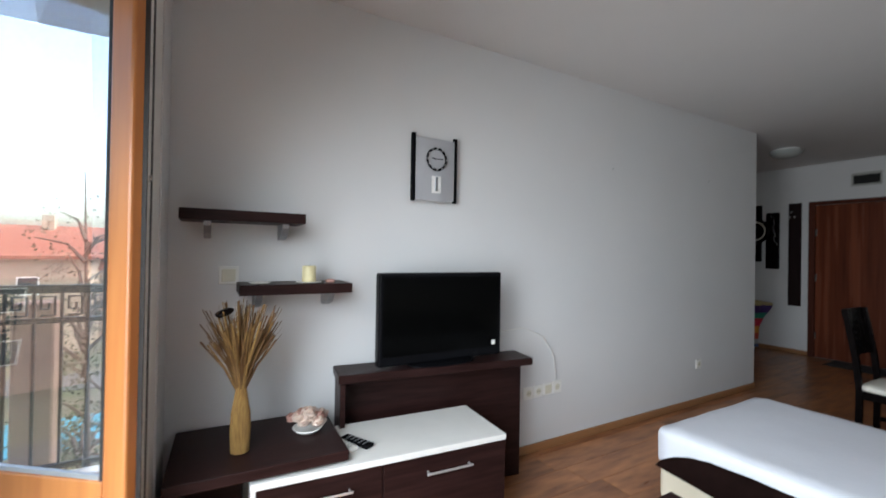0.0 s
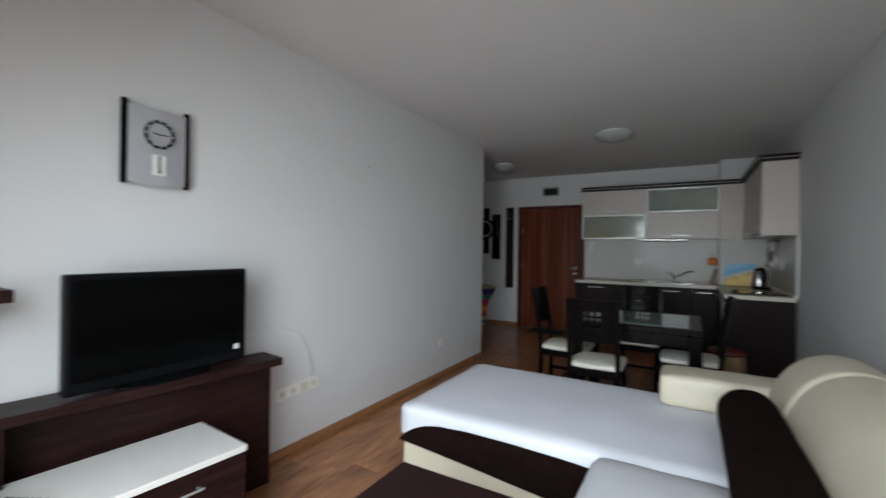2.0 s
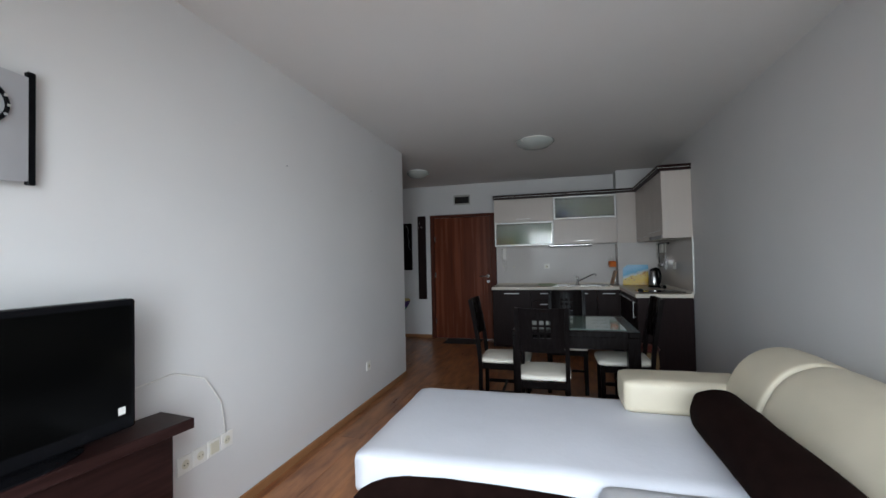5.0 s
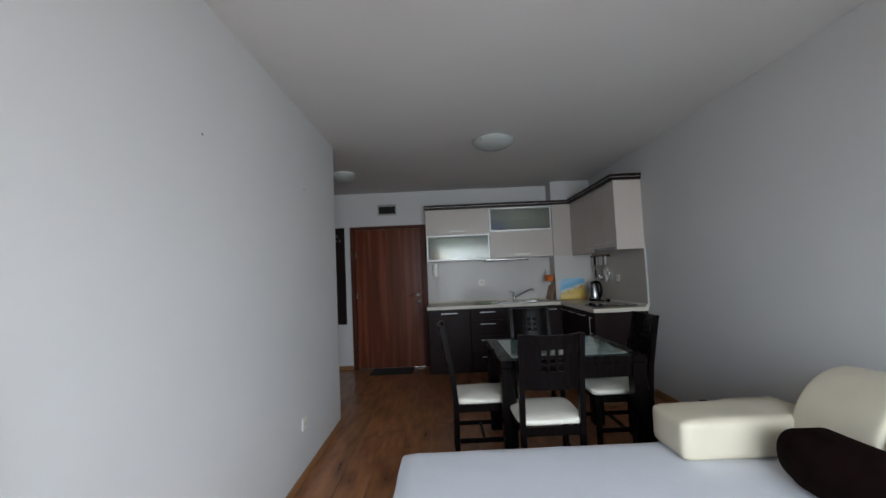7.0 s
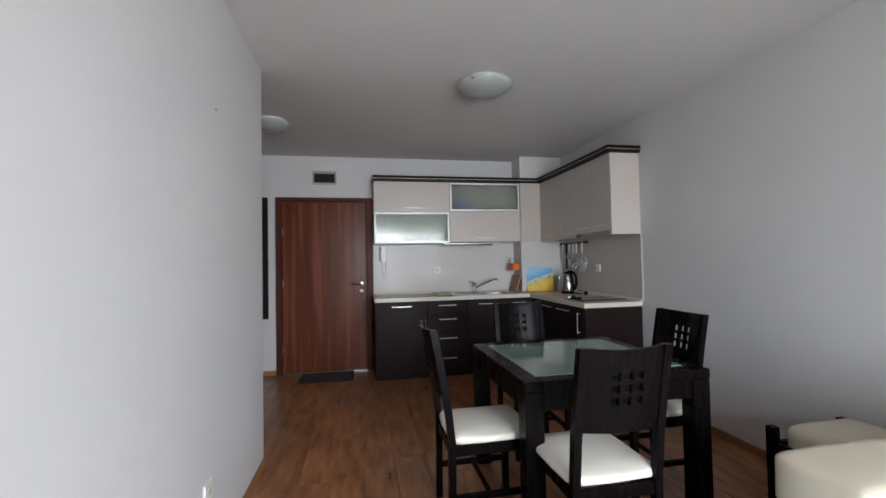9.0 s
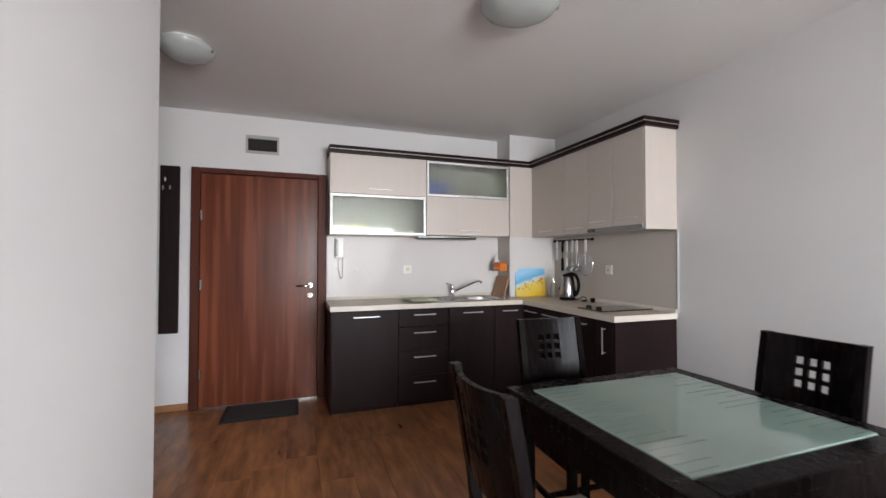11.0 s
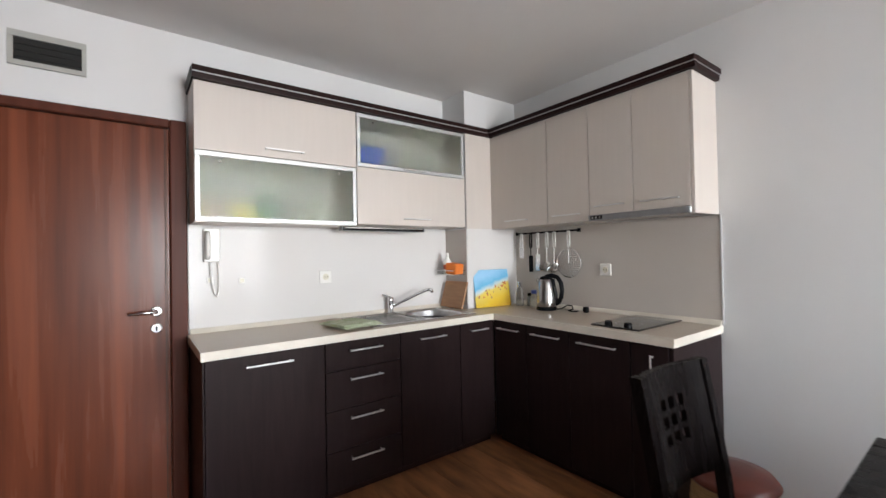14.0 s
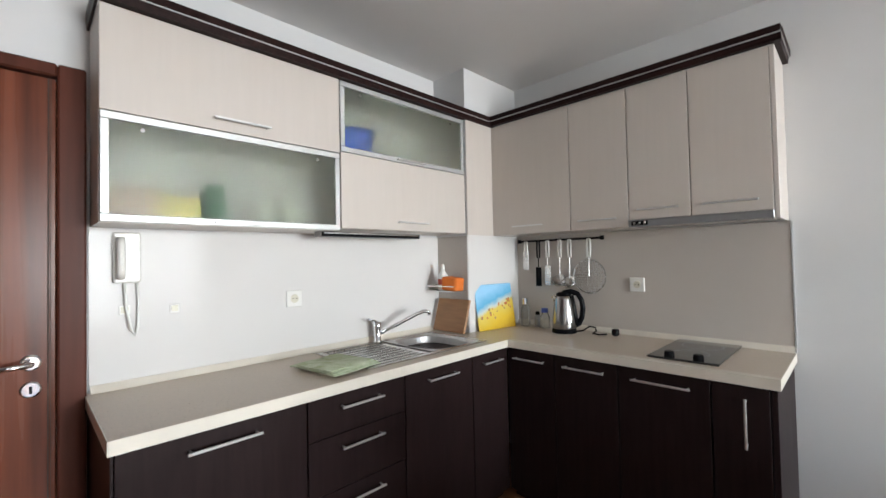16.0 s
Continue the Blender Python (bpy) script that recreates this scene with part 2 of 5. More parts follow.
GREYF = material("pale_grey_fabric", (0.60, 0.60, 0.62), 0.9, vary=0.04, scale=5, bump=0.3, bump_scale=300)
WHITETOP = material("white_board", (0.72, 0.70, 0.66), 0.36, vary=0.03)
PANE = glass_material("clear_pane", 0.0, clear=0.76)
FROST = glass_material("frosted_glass", 0.56, (0.80, 0.86, 0.83), clear=0.0)
FROST.node_tree.nodes["Principled BSDF"].inputs["IOR"].default_value = 1.14
FROST.node_tree.nodes["Principled BSDF"].inputs["Coat Weight"].default_value = 0.7
FROST.node_tree.nodes["Principled BSDF"].inputs["Coat Roughness"].default_value = 0.02
FROST.node_tree.nodes["Principled BSDF"].inputs["Specular IOR Level"].default_value = 0.1
GREENG = material("green_frosted_glass", (0.235, 0.32, 0.285), 0.07, vary=0.03, scale=3, coat=0.5)
GREENLINE = material("dark_green_line", (0.085, 0.15, 0.125), 0.1)
OPAL = material("opal_lamp_glass", (0.44, 0.465, 0.445), 0.22, vary=0.04, scale=9)
ORANGEW = material("orange_pine_frame", (0.62, 0.24, 0.065), 0.35, vary=0.15, scale=4, stretch=(5, 5, 0.4), second=(0.50, 0.17, 0.045), coat=0.2)
SEAL = material("dark_rubber_seal", (0.03, 0.025, 0.022), 0.6)
STRAW = material("dry_reed", (0.36, 0.215, 0.062), 0.75, vary=0.25, scale=30, stretch=(6, 6, 0.6), second=(0.19, 0.10, 0.028), bump=0.4)
STRAW_D = material("dark_dry_reed", (0.17, 0.085, 0.028), 0.8, vary=0.25, scale=30)
HANDLE = material("satin_steel_handle", (0.76, 0.75, 0.74), 0.32, 0.75, vary=0.03, scale=30)
WICKER = material("pale_wicker", (0.40, 0.26, 0.12), 0.7, vary=0.25, scale=40, stretch=(1, 1, 6), bump=0.6)
REDLEATHER = material("red_brown_leather", (0.13, 0.022, 0.012), 0.35, vary=0.2, bump=0.2)
WAX = material("ivory_candle_wax", (0.74, 0.65, 0.38), 0.45)
ROSE = material("pale_rose_petal", (0.70, 0.55, 0.46), 0.8, vary=0.15, scale=20)
ROSE_D = material("dusty_pink_petal", (0.50, 0.27, 0.22), 0.8, vary=0.15, scale=20)
BOARDW = material("beech_board", (0.38, 0.19, 0.085), 0.5, vary=0.12, scale=6, stretch=(1, 1, 8))
ORANGE = material("orange_sponge", (0.80, 0.20, 0.03), 0.85, bump=0.5)
BLUEP = material("blue_bowl", (0.07, 0.12, 0.46), 0.35)
YELLOWP = material("yellow_pack", (0.75, 0.55, 0.03), 0.5)
REDP = material("red_pack", (0.55, 0.08, 0.04), 0.5)
GREENP = material("green_pack", (0.08, 0.20, 0.10), 0.5)
TOWEL = material("green_checked_towel", (0.40, 0.46, 0.27), 0.95, vary=0.2, scale=26, second=(0.62, 0.66, 0.52), bump=0.6, bump_scale=300)
RUBBER = material("grey_rubber_mat", (0.022, 0.022, 0.024), 0.85, vary=0.2, scale=50, bump=0.6)
MATFIELD = material("ribbed_mat_pile", (0.060, 0.055, 0.055), 0.95, vary=0.25, scale=70, bump=0.8)
DARKHOLE = material("dark_vent_inside", (0.012, 0.011, 0.010), 0.8)
PLASTER = material("grey_plaster", (0.42, 0.41, 0.38), 0.85, vary=0.06, bump=0.3)
STUCCO = material("ochre_render", (0.36, 0.29, 0.22), 0.9, vary=0.06, scale=0.6, bump=0.3)
STUCCO_P = material("pink_render", (0.38, 0.25, 0.19), 0.9, vary=0.08, scale=3, bump=0.3)
TILE = material("red_roof_tile", (0.27, 0.085, 0.05), 0.8, vary=0.15, scale=3)
DARKWIN = material("dark_window_glass", (0.05, 0.06, 0.07), 0.1)
IRON = material("black_iron", (0.015, 0.015, 0.016), 0.45, 0.3)
GRASSY = material("rough_grass", (0.045, 0.055, 0.022), 0.95, vary=0.3, scale=0.25, second=(0.09, 0.075, 0.05))
ASPHALT = material("asphalt", (0.07, 0.07, 0.07), 0.9, scale=2)
POOL = material("pool_water", (0.05, 0.28, 0.40), 0.08)
BARK = material("bark", (0.09, 0.065, 0.05), 0.9, vary=0.2)
LEAF = material("spring_leaf", (0.05, 0.06, 0.025), 0.7, vary=0.25)
CONCRETE = material("balcony_tile", (0.46, 0.42, 0.37), 0.7, vary=0.06)

# ---- room shell ----
CEILZ, XW, XB, YR, YT, XC, YH = 2.585, 0.205, 7.47, -0.70, 2.44, 5.195, 4.30
solid("wall_tv", box(XW - 0.06, XC, YT, YT + 0.12, 0, CEILZ), WALL, "long white painted plaster wall", "wall", "structure")
solid("wall_hall_side", box(XC - 0.12, XC, YT + 0.121, YH, 0, CEILZ), WALL, "white painted wall of the hall recess", "wall", "structure")
solid("wall_hall_end", box(XC - 0.12, XB + 0.12, YH, YH + 0.12, 0, CEILZ), WALL, "white painted end wall of the hall recess", "wall", "structure")
solid("wall_back", box(XB, XB + 0.12, YR - 0.12, YH, 0, CEILZ), WALL, "white painted wall behind door and kitchen", "wall", "structure")
solid("wall_sofa", box(XW - 0.06, XB, YR - 0.12, YR, 0, CEILZ), WALL, "long white painted wall behind the sofa", "wall", "structure")
wall_w = thing("wall_window", "white window wall with a wide opening", "wall", (XW, 1, 0), kind="structure")
part("pier", box(XW - 0.06, XW, 2.10, YT - 0.001, 0, CEILZ), WALL, wall_w)
part("lintel", box(XW - 0.06, XW, YR + 0.001, 2.099, 2.28, CEILZ), WALL, wall_w)
part("pier", box(XW - 0.06, XW, YR + 0.001, -0.601, 0, 2.279), WALL, wall_w)
part("parapet", box(XW - 0.2, XW, -0.60, 0.74, 0, 0.30), WALL, wall_w)
solid("ceiling", box(XW - 0.06, XB + 0.12, YR - 0.12, YH + 0.12, CEILZ, CEILZ + 0.15), CEIL, "plain white painted ceiling", "ceiling", "structure")
solid("column", box(7.19, XB - 0.001, YR + 0.001, -0.145, 0.9, CEILZ - 0.001), WALL, "white boxed-in service duct in the kitchen corner", "wall", "structure")


def skirting(name, x0, x1, y0, y1):
    solid(name, box(x0, x1, y0, y1, 0.004, 0.06, 0.004), SKIRT, "brown wooden skirting board", "skirting", "structure")


skirting("baseboard", XW, XC, YT - 0.014, YT - 0.001)
skirting("baseboard", XC + 0.001, XC + 0.014, YT, YH - 0.02)
skirting("baseboard", XC + 0.02, XB - 0.02, YH - 0.015, YH - 0.001)
skirting("baseboard", XB - 0.014, XB - 0.001, 2.80, YH - 0.02)
skirting("baseboard", XW, 5.66, YR + 0.001, YR + 0.014)

# ---- window wall: balcony door standing open, fixed window ----
win = thing("window_1", "orange pine window with two panes beside the balcony door", "window", (XW - 0.2, 0.1, 0.30), kind="structure")
for y0, y1 in ((-0.60, -0.54), (0.04, 0.10), (0.68, 0.74)):
    part("window_frame", box(0.02, 0.09, y0, y1, 0.30, 2.28, 0.006), ORANGEW, win)
for y0, y1 in ((-0.54, 0.04), (0.10, 0.68)):
    for z0, z1 in ((0.30, 0.37), (0.82, 0.88), (2.21, 2.28)):
        part("window_frame", box(0.022, 0.088, y0 + 0.001, y1 - 0.001, z0, z1, 0.005), ORANGEW, win)
    for z0, z1 in ((0.37, 0.82), (0.88, 2.21)):
        p = part("pane", box(0.05, 0.056, y0, y1, z0, z1), PANE, win)
        p.visible_shadow = False
part("window_sill", box(XW - 0.11, XW + 0.03, -0.60, 0.74, 0.301, 0.325, 0.006), WHITETOP, win)
jamb = thing("door_frame_1", "white and pine frame of the balcony door with dark seals", "door frame", (0.18, 1.95, 0), kind="structure")
part("jamb", box(0.15, 0.200, 1.905, 2.099, 0, 2.279, 0.003), WHITEP, jamb, "white inner jamb")
part("seal", box(0.165, 0.1985, 1.86, 1.904, 0, 2.275), SEAL, jamb, "dark rubber seal")
part("cover_strip", box(0.168, 0.1975, 1.80, 1.859, 0, 2.279, 0.003), WHITEP, jamb, "pale weather strip")
part("seal", box(0.172, 0.1965, 1.778, 1.799, 0, 2.275), SEAL, jamb, "dark rubber seal")
part("head", box(0.10, 0.165, 0.745, 1.777, 2.24, 2.279, 0.004), ORANGEW, jamb)
for z in (0.36, 1.53):
    part("hinge", tube([(0.197, 1.83, z), (0.204, 1.83, z)], 0.010, 10), STEEL, jamb, "small steel pin")

leaf = thing("door_1", "orange pine glazed balcony door standing open outwards", "door", (0.178, 1.768, 0.02), rz=142.5, kind="structure")


def lbox(*a, **k):
    return box(*a, **k)


LW = 0.62
for x0, x1 in ((0.0, 0.074), (LW - 0.074, LW)):
    part("stile", lbox(x0, x1, -0.022, 0.022, 0, 2.2, bevel=0.008, seg=2), ORANGEW, leaf, local=True)
for z0, z1 in ((0.0, 0.13), (0.545, 0.647), (2.11, 2.2)):
    part("rail", lbox(0.075, LW - 0.075, -0.02, 0.02, z0, z1, bevel=0.006, seg=2), ORANGEW, leaf, local=True)
for z0, z1 in ((0.13, 0.545), (0.647, 2.11)):
    p = part("pane", lbox(0.075, LW - 0.075, -0.004, 0.004, z0, z1), PANE, leaf, local=True)
    p.visible_shadow = False
    for x0, x1 in ((0.0755, 0.086), (LW - 0.086, LW - 0.0755)):
        part("glazing_bead", lbox(x0, x1, 0.005, 0.017, z0, z1), SEAL, leaf, local=True)
    part("glazing_bead", lbox(0.0865, LW - 0.0865, 0.005, 0.017, z0 + 0.001, z0 + 0.014), ALU, leaf, local=True)

# ---- balcony and distance ----
solid("balcony_floor", box(-1.45, XW - 0.061, -1.2, 3.55, -0.16, -0.04), CONCRETE, "tiled balcony slab", "balcony", "structure")
rail = thing("balcony_railing", "black wrought iron balcony railing", "railing", (-0.8, 3.45, -0.04))
part("top_rail", box(-1.45, -0.06, 3.42, 3.48, 1.055, 1.10, 0.006), IRON, rail)
part("middle_rail", box(-1.45, -0.06, 3.435, 3.465, 0.885, 0.915, 0.004), IRON, rail)
part("bottom_rail", box(-1.45, -0.06, 3.435, 3.465, 0.06, 0.09, 0.004), IRON, rail)
for i in range(12):
    x = -1.43 + i * 0.118
    part("baluster", box(x, x + 0.014, 3.442, 3.458, -0.04, 1.055), IRON, rail)
    key = [(x + 0.035, 0.93), (x + 0.095, 0.93), (x + 0.095, 1.035), (x + 0.035, 1.035), (x + 0.035, 0.965), (x + 0.068, 0.965), (x + 0.068, 1.0)]
    part("scroll", tube([(a, 3.45, b) for a, b in key], 0.0075, 5), IRON, rail)
rail2 = thing("balcony_railing", "black wrought iron railing along the balcony front", "railing", (-1.45, 1.0, -0.04))
for z in (0.06, 0.70, 1.0):
    part("long_rail", box(-1.47, -1.44, -1.2, 3.41, z, z + 0.035), IRON, rail2)
for i in range(44):
    part("baluster", box(-1.462, -1.448, -1.15 + i * 0.104, -1.134 + i * 0.104, -0.04, 1.0), IRON, rail2)
# added block that imitates a pink pillar's reflection in the balcony door's glass
solid("pillar_reflection_block", box(-0.625, -0.435, 3.62, 3.82, -7, 0.98, 0.01), STUCCO_P, "rough pink block standing in for a pillar reflected in the door pane", "pillar")
solid("balcony_kerb", box(-1.45, -0.06, 3.30, 3.40, -0.04, 0.06, 0.01), WHITEP, "pale kerb at the balcony end", "kerb", "structure")
solid("balcony_ceiling", box(-1.3, XW - 0.061, -1.2, 3.55, 2.60, 2.75), PLASTER, "grey plastered slab of the balcony above", "ceiling", "structure")
solid("ground", box(-900, 900, -900, 900, -7.3, -7), GRASSY, "rough grass with bare earth patches", "ground", "structure")
solid("road", box(-60, 40, 31.5, 35.5, -6.998, -6.95), ASPHALT, "grey asphalt road behind the garden", "road", "structure")
solid("pool", box(-10.5, -3.4, 22.6, 26.6, -6.998, -6.93), POOL, "blue swimming pool in the garden", "pool", "structure")


def house(x0, x1, y0, y1, eave, ridge, color):
    h = thing("apartment_building", "apartment building with red tiled roof and chimneys", "building", ((x0 + x1) / 2, (y0 + y1) / 2, -7), group="houses across the road")
    part("wall", box(x0, x1, y0, y1, -7, eave), color, h)
    ym = (y0 + y1) / 2
    r = part("roof", prism([(y0 - 0.7, eave), (ym, ridge), (y1 + 0.7, eave), (y1 + 0.7, eave - 0.25), (y0 - 0.7, eave - 0.25)], "x", x0 - 0.7, x1 + 0.7), TILE, h)
    n = int((x1 - x0) / 4)
    for i in range(n):
        x = x0 + 2 + i * 4
        if i % 2 == 0:
            part("chimney", box(x, x + 0.8, ym - 1.2, ym - 0.5, ridge - 1.2, ridge + 0.9), STUCCO, r)
        for z in np.arange(-6, eave - 2.0, 2.9):
            w = part("window", box(x, x + 1.3, y0 - 0.03, y0 + 0.02, z + 0.6, z + 2.0), WHITEP, h)
            part("pane", box(x + 0.1, x + 1.2, y0 - 0.05, y0 - 0.031, z + 0.7, z + 1.9), DARKWIN, w)


house(-30, -8, 43, 56, 0.5, 3.0, STUCCO)
house(-8, 12, 48, 60, -0.6, 2.9, STUCCO_P)
house(-60, -36, 38, 50, -1.0, 2.4, STUCCO)


def tree(x, y, h, leaves, spread, seed, leaf_size=0.06):
    rnd = random.Random(seed)
    t = thing("tree", "spring tree with thin bare limbs and sparse leaves", "tree", (x, y, -7), group="trees in the garden")
    part("trunk", tube([(x, y, -7), (x + 0.1, y, -7 + h * 0.4), (x - 0.05, y + 0.1, -7 + h * 0.9)], 0.085, 7, taper=0.12), BARK, t)
    limbs, crown, tips = bmesh.new(), bmesh.new(), []
    for i in range(26):
        z0 = -7 + h * rnd.uniform(0.3, 0.85)
        a, ln = rnd.uniform(0, 6.28), spread * rnd.uniform(0.5, 1)
        p0, p1 = Vector((x, y, z0)), Vector((x + ln * math.cos(a), y + ln * math.sin(a), z0 + ln * rnd.uniform(0.5, 1.1)))
        mid = p0.lerp(p1, 0.5) + Vector((rnd.uniform(-.2, .2), rnd.uniform(-.2, .2), 0.1))
        tube([p0, mid, p1], 0.035, 5, limbs, 0.25)
        tips += [p0.lerp(p1, f) for f in (0.55, 0.75, 0.9, 1.0)]
    me_v, me_f = [], []
    for i in range(leaves):
        c = rnd.choice(tips) + Vector([rnd.gauss(0, 0.22) for _ in range(3)])
        u, v = Vector([rnd.gauss(0, 1) for _ in range(3)]).normalized() * leaf_size, Vector([rnd.gauss(0, 1) for _ in range(3)]).normalized() * leaf_size * 0.6
        k = len(me_v)
        me_v += [c - u, c + v, c + u, c - v]
        me_f.append((k, k + 1, k + 2, k + 3))
    part("limbs", limbs, BARK, t)
    me = bpy.data.meshes.new("crown")
    me.from_pydata([v - Vector((x, y, -7)) for v in me_v], [], me_f)
    me.materials.append(LEAF)
    ob = new("crown", me)
    ob.parent = t
    tagged(ob, kind="stuff")


tree(-1.35, 9.0, 10.6, 1300, 0.8, 3, 0.032)
tree(-5.5, 14.0, 6.2, 2600, 2.2, 5)
tree(-1.6, 13.0, 5.6, 2600, 1.9, 8)
tree(-8.5, 29.0, 6.0, 3000, 2.6, 11)
tree(-3.0, 28.5, 6.3, 3000, 2.6, 12)
tree(-14.0, 28.0, 6.5, 3000, 2.8, 13)

# ---- entrance door, mat, vent, hall ----
door = thing("door_2", "closed reddish brown mahogany veneer entrance door", "door", (7.45, 2.23, 0.01), kind="structure")
part("door_leaf", box(7.440, 7.469, 1.752, 2.720, 0.012, 2.032, 0.003), DOORW, door)
for y0, y1 in ((1.672, 1.750), (2.722, 2.790)):
    part("door_frame", box(7.415, 7.469, y0, y1, 0.004, 2.082, 0.006), FRAMEW, door)
part("door_frame", box(7.416, 7.469, 1.751, 2.721, 2.036, 2.082, 0.006), FRAMEW, door)
part("threshold", box(7.425, 7.439, 1.752, 2.720, 0.004, 0.016, 0.002), STEEL, door, "steel threshold strip")
for y, w in ((1.772, 0.004), (1.766, 0.002)):
    part("groove", box(7.4375, 7.4398, y - w / 2, y + w / 2, 0.02, 2.03), JOINT, door)
for z in (0.25, 1.02, 1.62):
    part("hinge", box(7.428, 7.4395, 2.702, 2.722, z, z + 0.095, 0.004), STEEL, door, "steel hinge")
rose = moved(lathe([(0.027, 0), (0.027, 0.007), (0.022, 0.010)], (0, 0, 0)), pose(7.4395, 1.815, 1.045, 0, -90, 0))
part("handle_rose", rose, CHROME, door)
part("keyhole_rose", moved(lathe([(0.027, 0), (0.027, 0.007), (0.022, 0.010)], (0, 0, 0)), pose(7.4395, 1.815, 0.955, 0, -90, 0)), CHROME, door)
part("keyhole", box(7.426, 7.4292, 1.811, 1.819, 0.943, 0.967), BLACKP, door)
part("lever", tube([(7.43, 1.815, 1.045), (7.392, 1.815, 1.045), (7.386, 1.825, 1.045), (7.384, 1.935, 1.042)], 0.010, 10), CHROME, door, "polished lever handle", smooth=True)
mat_t = thing("doormat", "dark grey ribbed doormat with rubber border", "doormat", (7.2, 2.2, 0.004))
part("border", box(7.02, 7.40, 1.91, 2.50, 0.005, 0.014, 0.004), RUBBER, mat_t)
part("field", box(7.05, 7.37, 1.94, 2.47, 0.0145, 0.019, 0.002), MATFIELD, mat_t)
vent = thing("wall_vent", "dark ventilation opening with grey plaster border above the door", "vent", (7.46, 2.235, 2.245))
for b in (box(7.455, 7.469, 2.095, 2.375, 2.245, 2.268), box(7.455, 7.469, 2.095, 2.375, 2.378, 2.408), box(7.455, 7.469, 2.095, 2.112, 2.2685, 2.3775), box(7.455, 7.469, 2.356, 2.375, 2.2685, 2.3775)):
    part("border", b, PLASTER, vent)
part("backing", box(7.462, 7.469, 2.1125, 2.3555, 2.2685, 2.3775), DARKHOLE, vent)
for i in range(3):
    part("slat", box(7.456, 7.4618, 2.113, 2.355, 2.285 + i * 0.03, 2.288 + i * 0.03), DARKHOLE, vent)
rack = thing("coat_rack", "tall dark wenge coat rack panel with metal hooks", "coat rack", (7.455, 2.95, 0.66))
part("panel", box(7.445, 7.469, 2.880, 3.024, 0.661, 2.082, 0.003), WENGE, rack)
for y, z in ((2.975, 1.93), (2.99, 1.86), (2.94, 1.86)):
    hk = part("hook", tube([(7.444, y, z + 0.04), (7.43, y, z + 0.03), (7.415, y, z), (7.40, y, z + 0.015), (7.395, y, z + 0.045)], 0.006, 7), CHROME, rack, "chrome hook", smooth=True)
pic = thing("wall_picture", "narrow dark wall picture with pale streaks", "picture", (7.455, 3.20, 1.16))
part("panel", box(7.448, 7.469, 3.13, 3.30, 1.16, 1.97, 0.012, 2), CHAIRW, pic)
for i, z in enumerate((1.50, 1.62, 1.78)):
    part("streak", tube([(7.4475, 3.15 + 0.02 * i, z), (7.4475, 3.20, z + 0.09), (7.4475, 3.18 + 0.03 * i, z + 0.17)], 0.004, 5), GREYMETAL, pic, "faint grey painted streak")
orn = thing("wall_ornament", "dark wall ornament, a round disc on a narrow board", "ornament", (7.455, 3.41, 1.26))
part("board", box(7.455, 7.469, 3.35, 3.47, 1.26, 2.09, 0.012, 2), CHAIRW, orn)
part("disc", moved(lathe([(0.19, 0), (0.19, 0.010), (0.18, 0.014)], (0, 0, 0), 40), pose(7.4545, 3.44, 1.71, 0, -90, 0)), CHAIRW, orn)
part("ring", tube([(7.440, 3.44 + 0.135 * math.cos(a), 1.71 + 0.135 * math.sin(a)) for a in np.linspace(0, 6.2832, 33)], 0.010, 6), OLDWHITE, orn, "pale painted ring")
CLOTH = banded("striped_parasol_cloth", [(0.0, (0.12, 0.20, 0.42)), (0.14, (0.5, 0.5, 0.5)), (0.24, (0.62, 0.09, 0.05)), (0.36, (0.75, 0.30, 0.06)), (0.50, (0.60, 0.03, 0.06)), (0.66, (0.03, 0.25, 0.16)), (0.78, (0.05, 0.02, 0.12)), (0.93, (0.45, 0.36, 0.16))], "z", 0.0, 0.72)
par = thing("folded_parasol", "folded beach parasol with multicoloured striped cloth", "parasol", (7.18, 3.32, 0.004), rz=0)
bmf = bmesh.new()
rings = []
for z, r in ((0.05, 0.055), (0.2, 0.06), (0.35, 0.075), (0.48, 0.12), (0.60, 0.19), (0.68, 0.22), (0.72, 0.05)):
    rings.append([bmf.verts.new((r * (1 + 0.22 * math.cos(8 * a)) * math.cos(a) - 0.12 * z, r * (1 + 0.22 * math.cos(8 * a)) * math.sin(a), z)) for a in np.linspace(0, 6.2832, 49)[:-1]])
for a, b in zip(rings, rings[1:]):
    for k in range(48):
        bmf.faces.new((a[k], a[(k + 1) % 48], b[(k + 1) % 48], b[k]))
bmf.faces.new(rings[0]), bmf.faces.new(rings[-1])
part("cloth", bmf, CLOTH, par, local=True, smooth=True)
part("pole", tube([(0.0, 0, 0.0), (-0.12, 0, 0.95)], 0.014, 10), WHITEP, par, local=True)

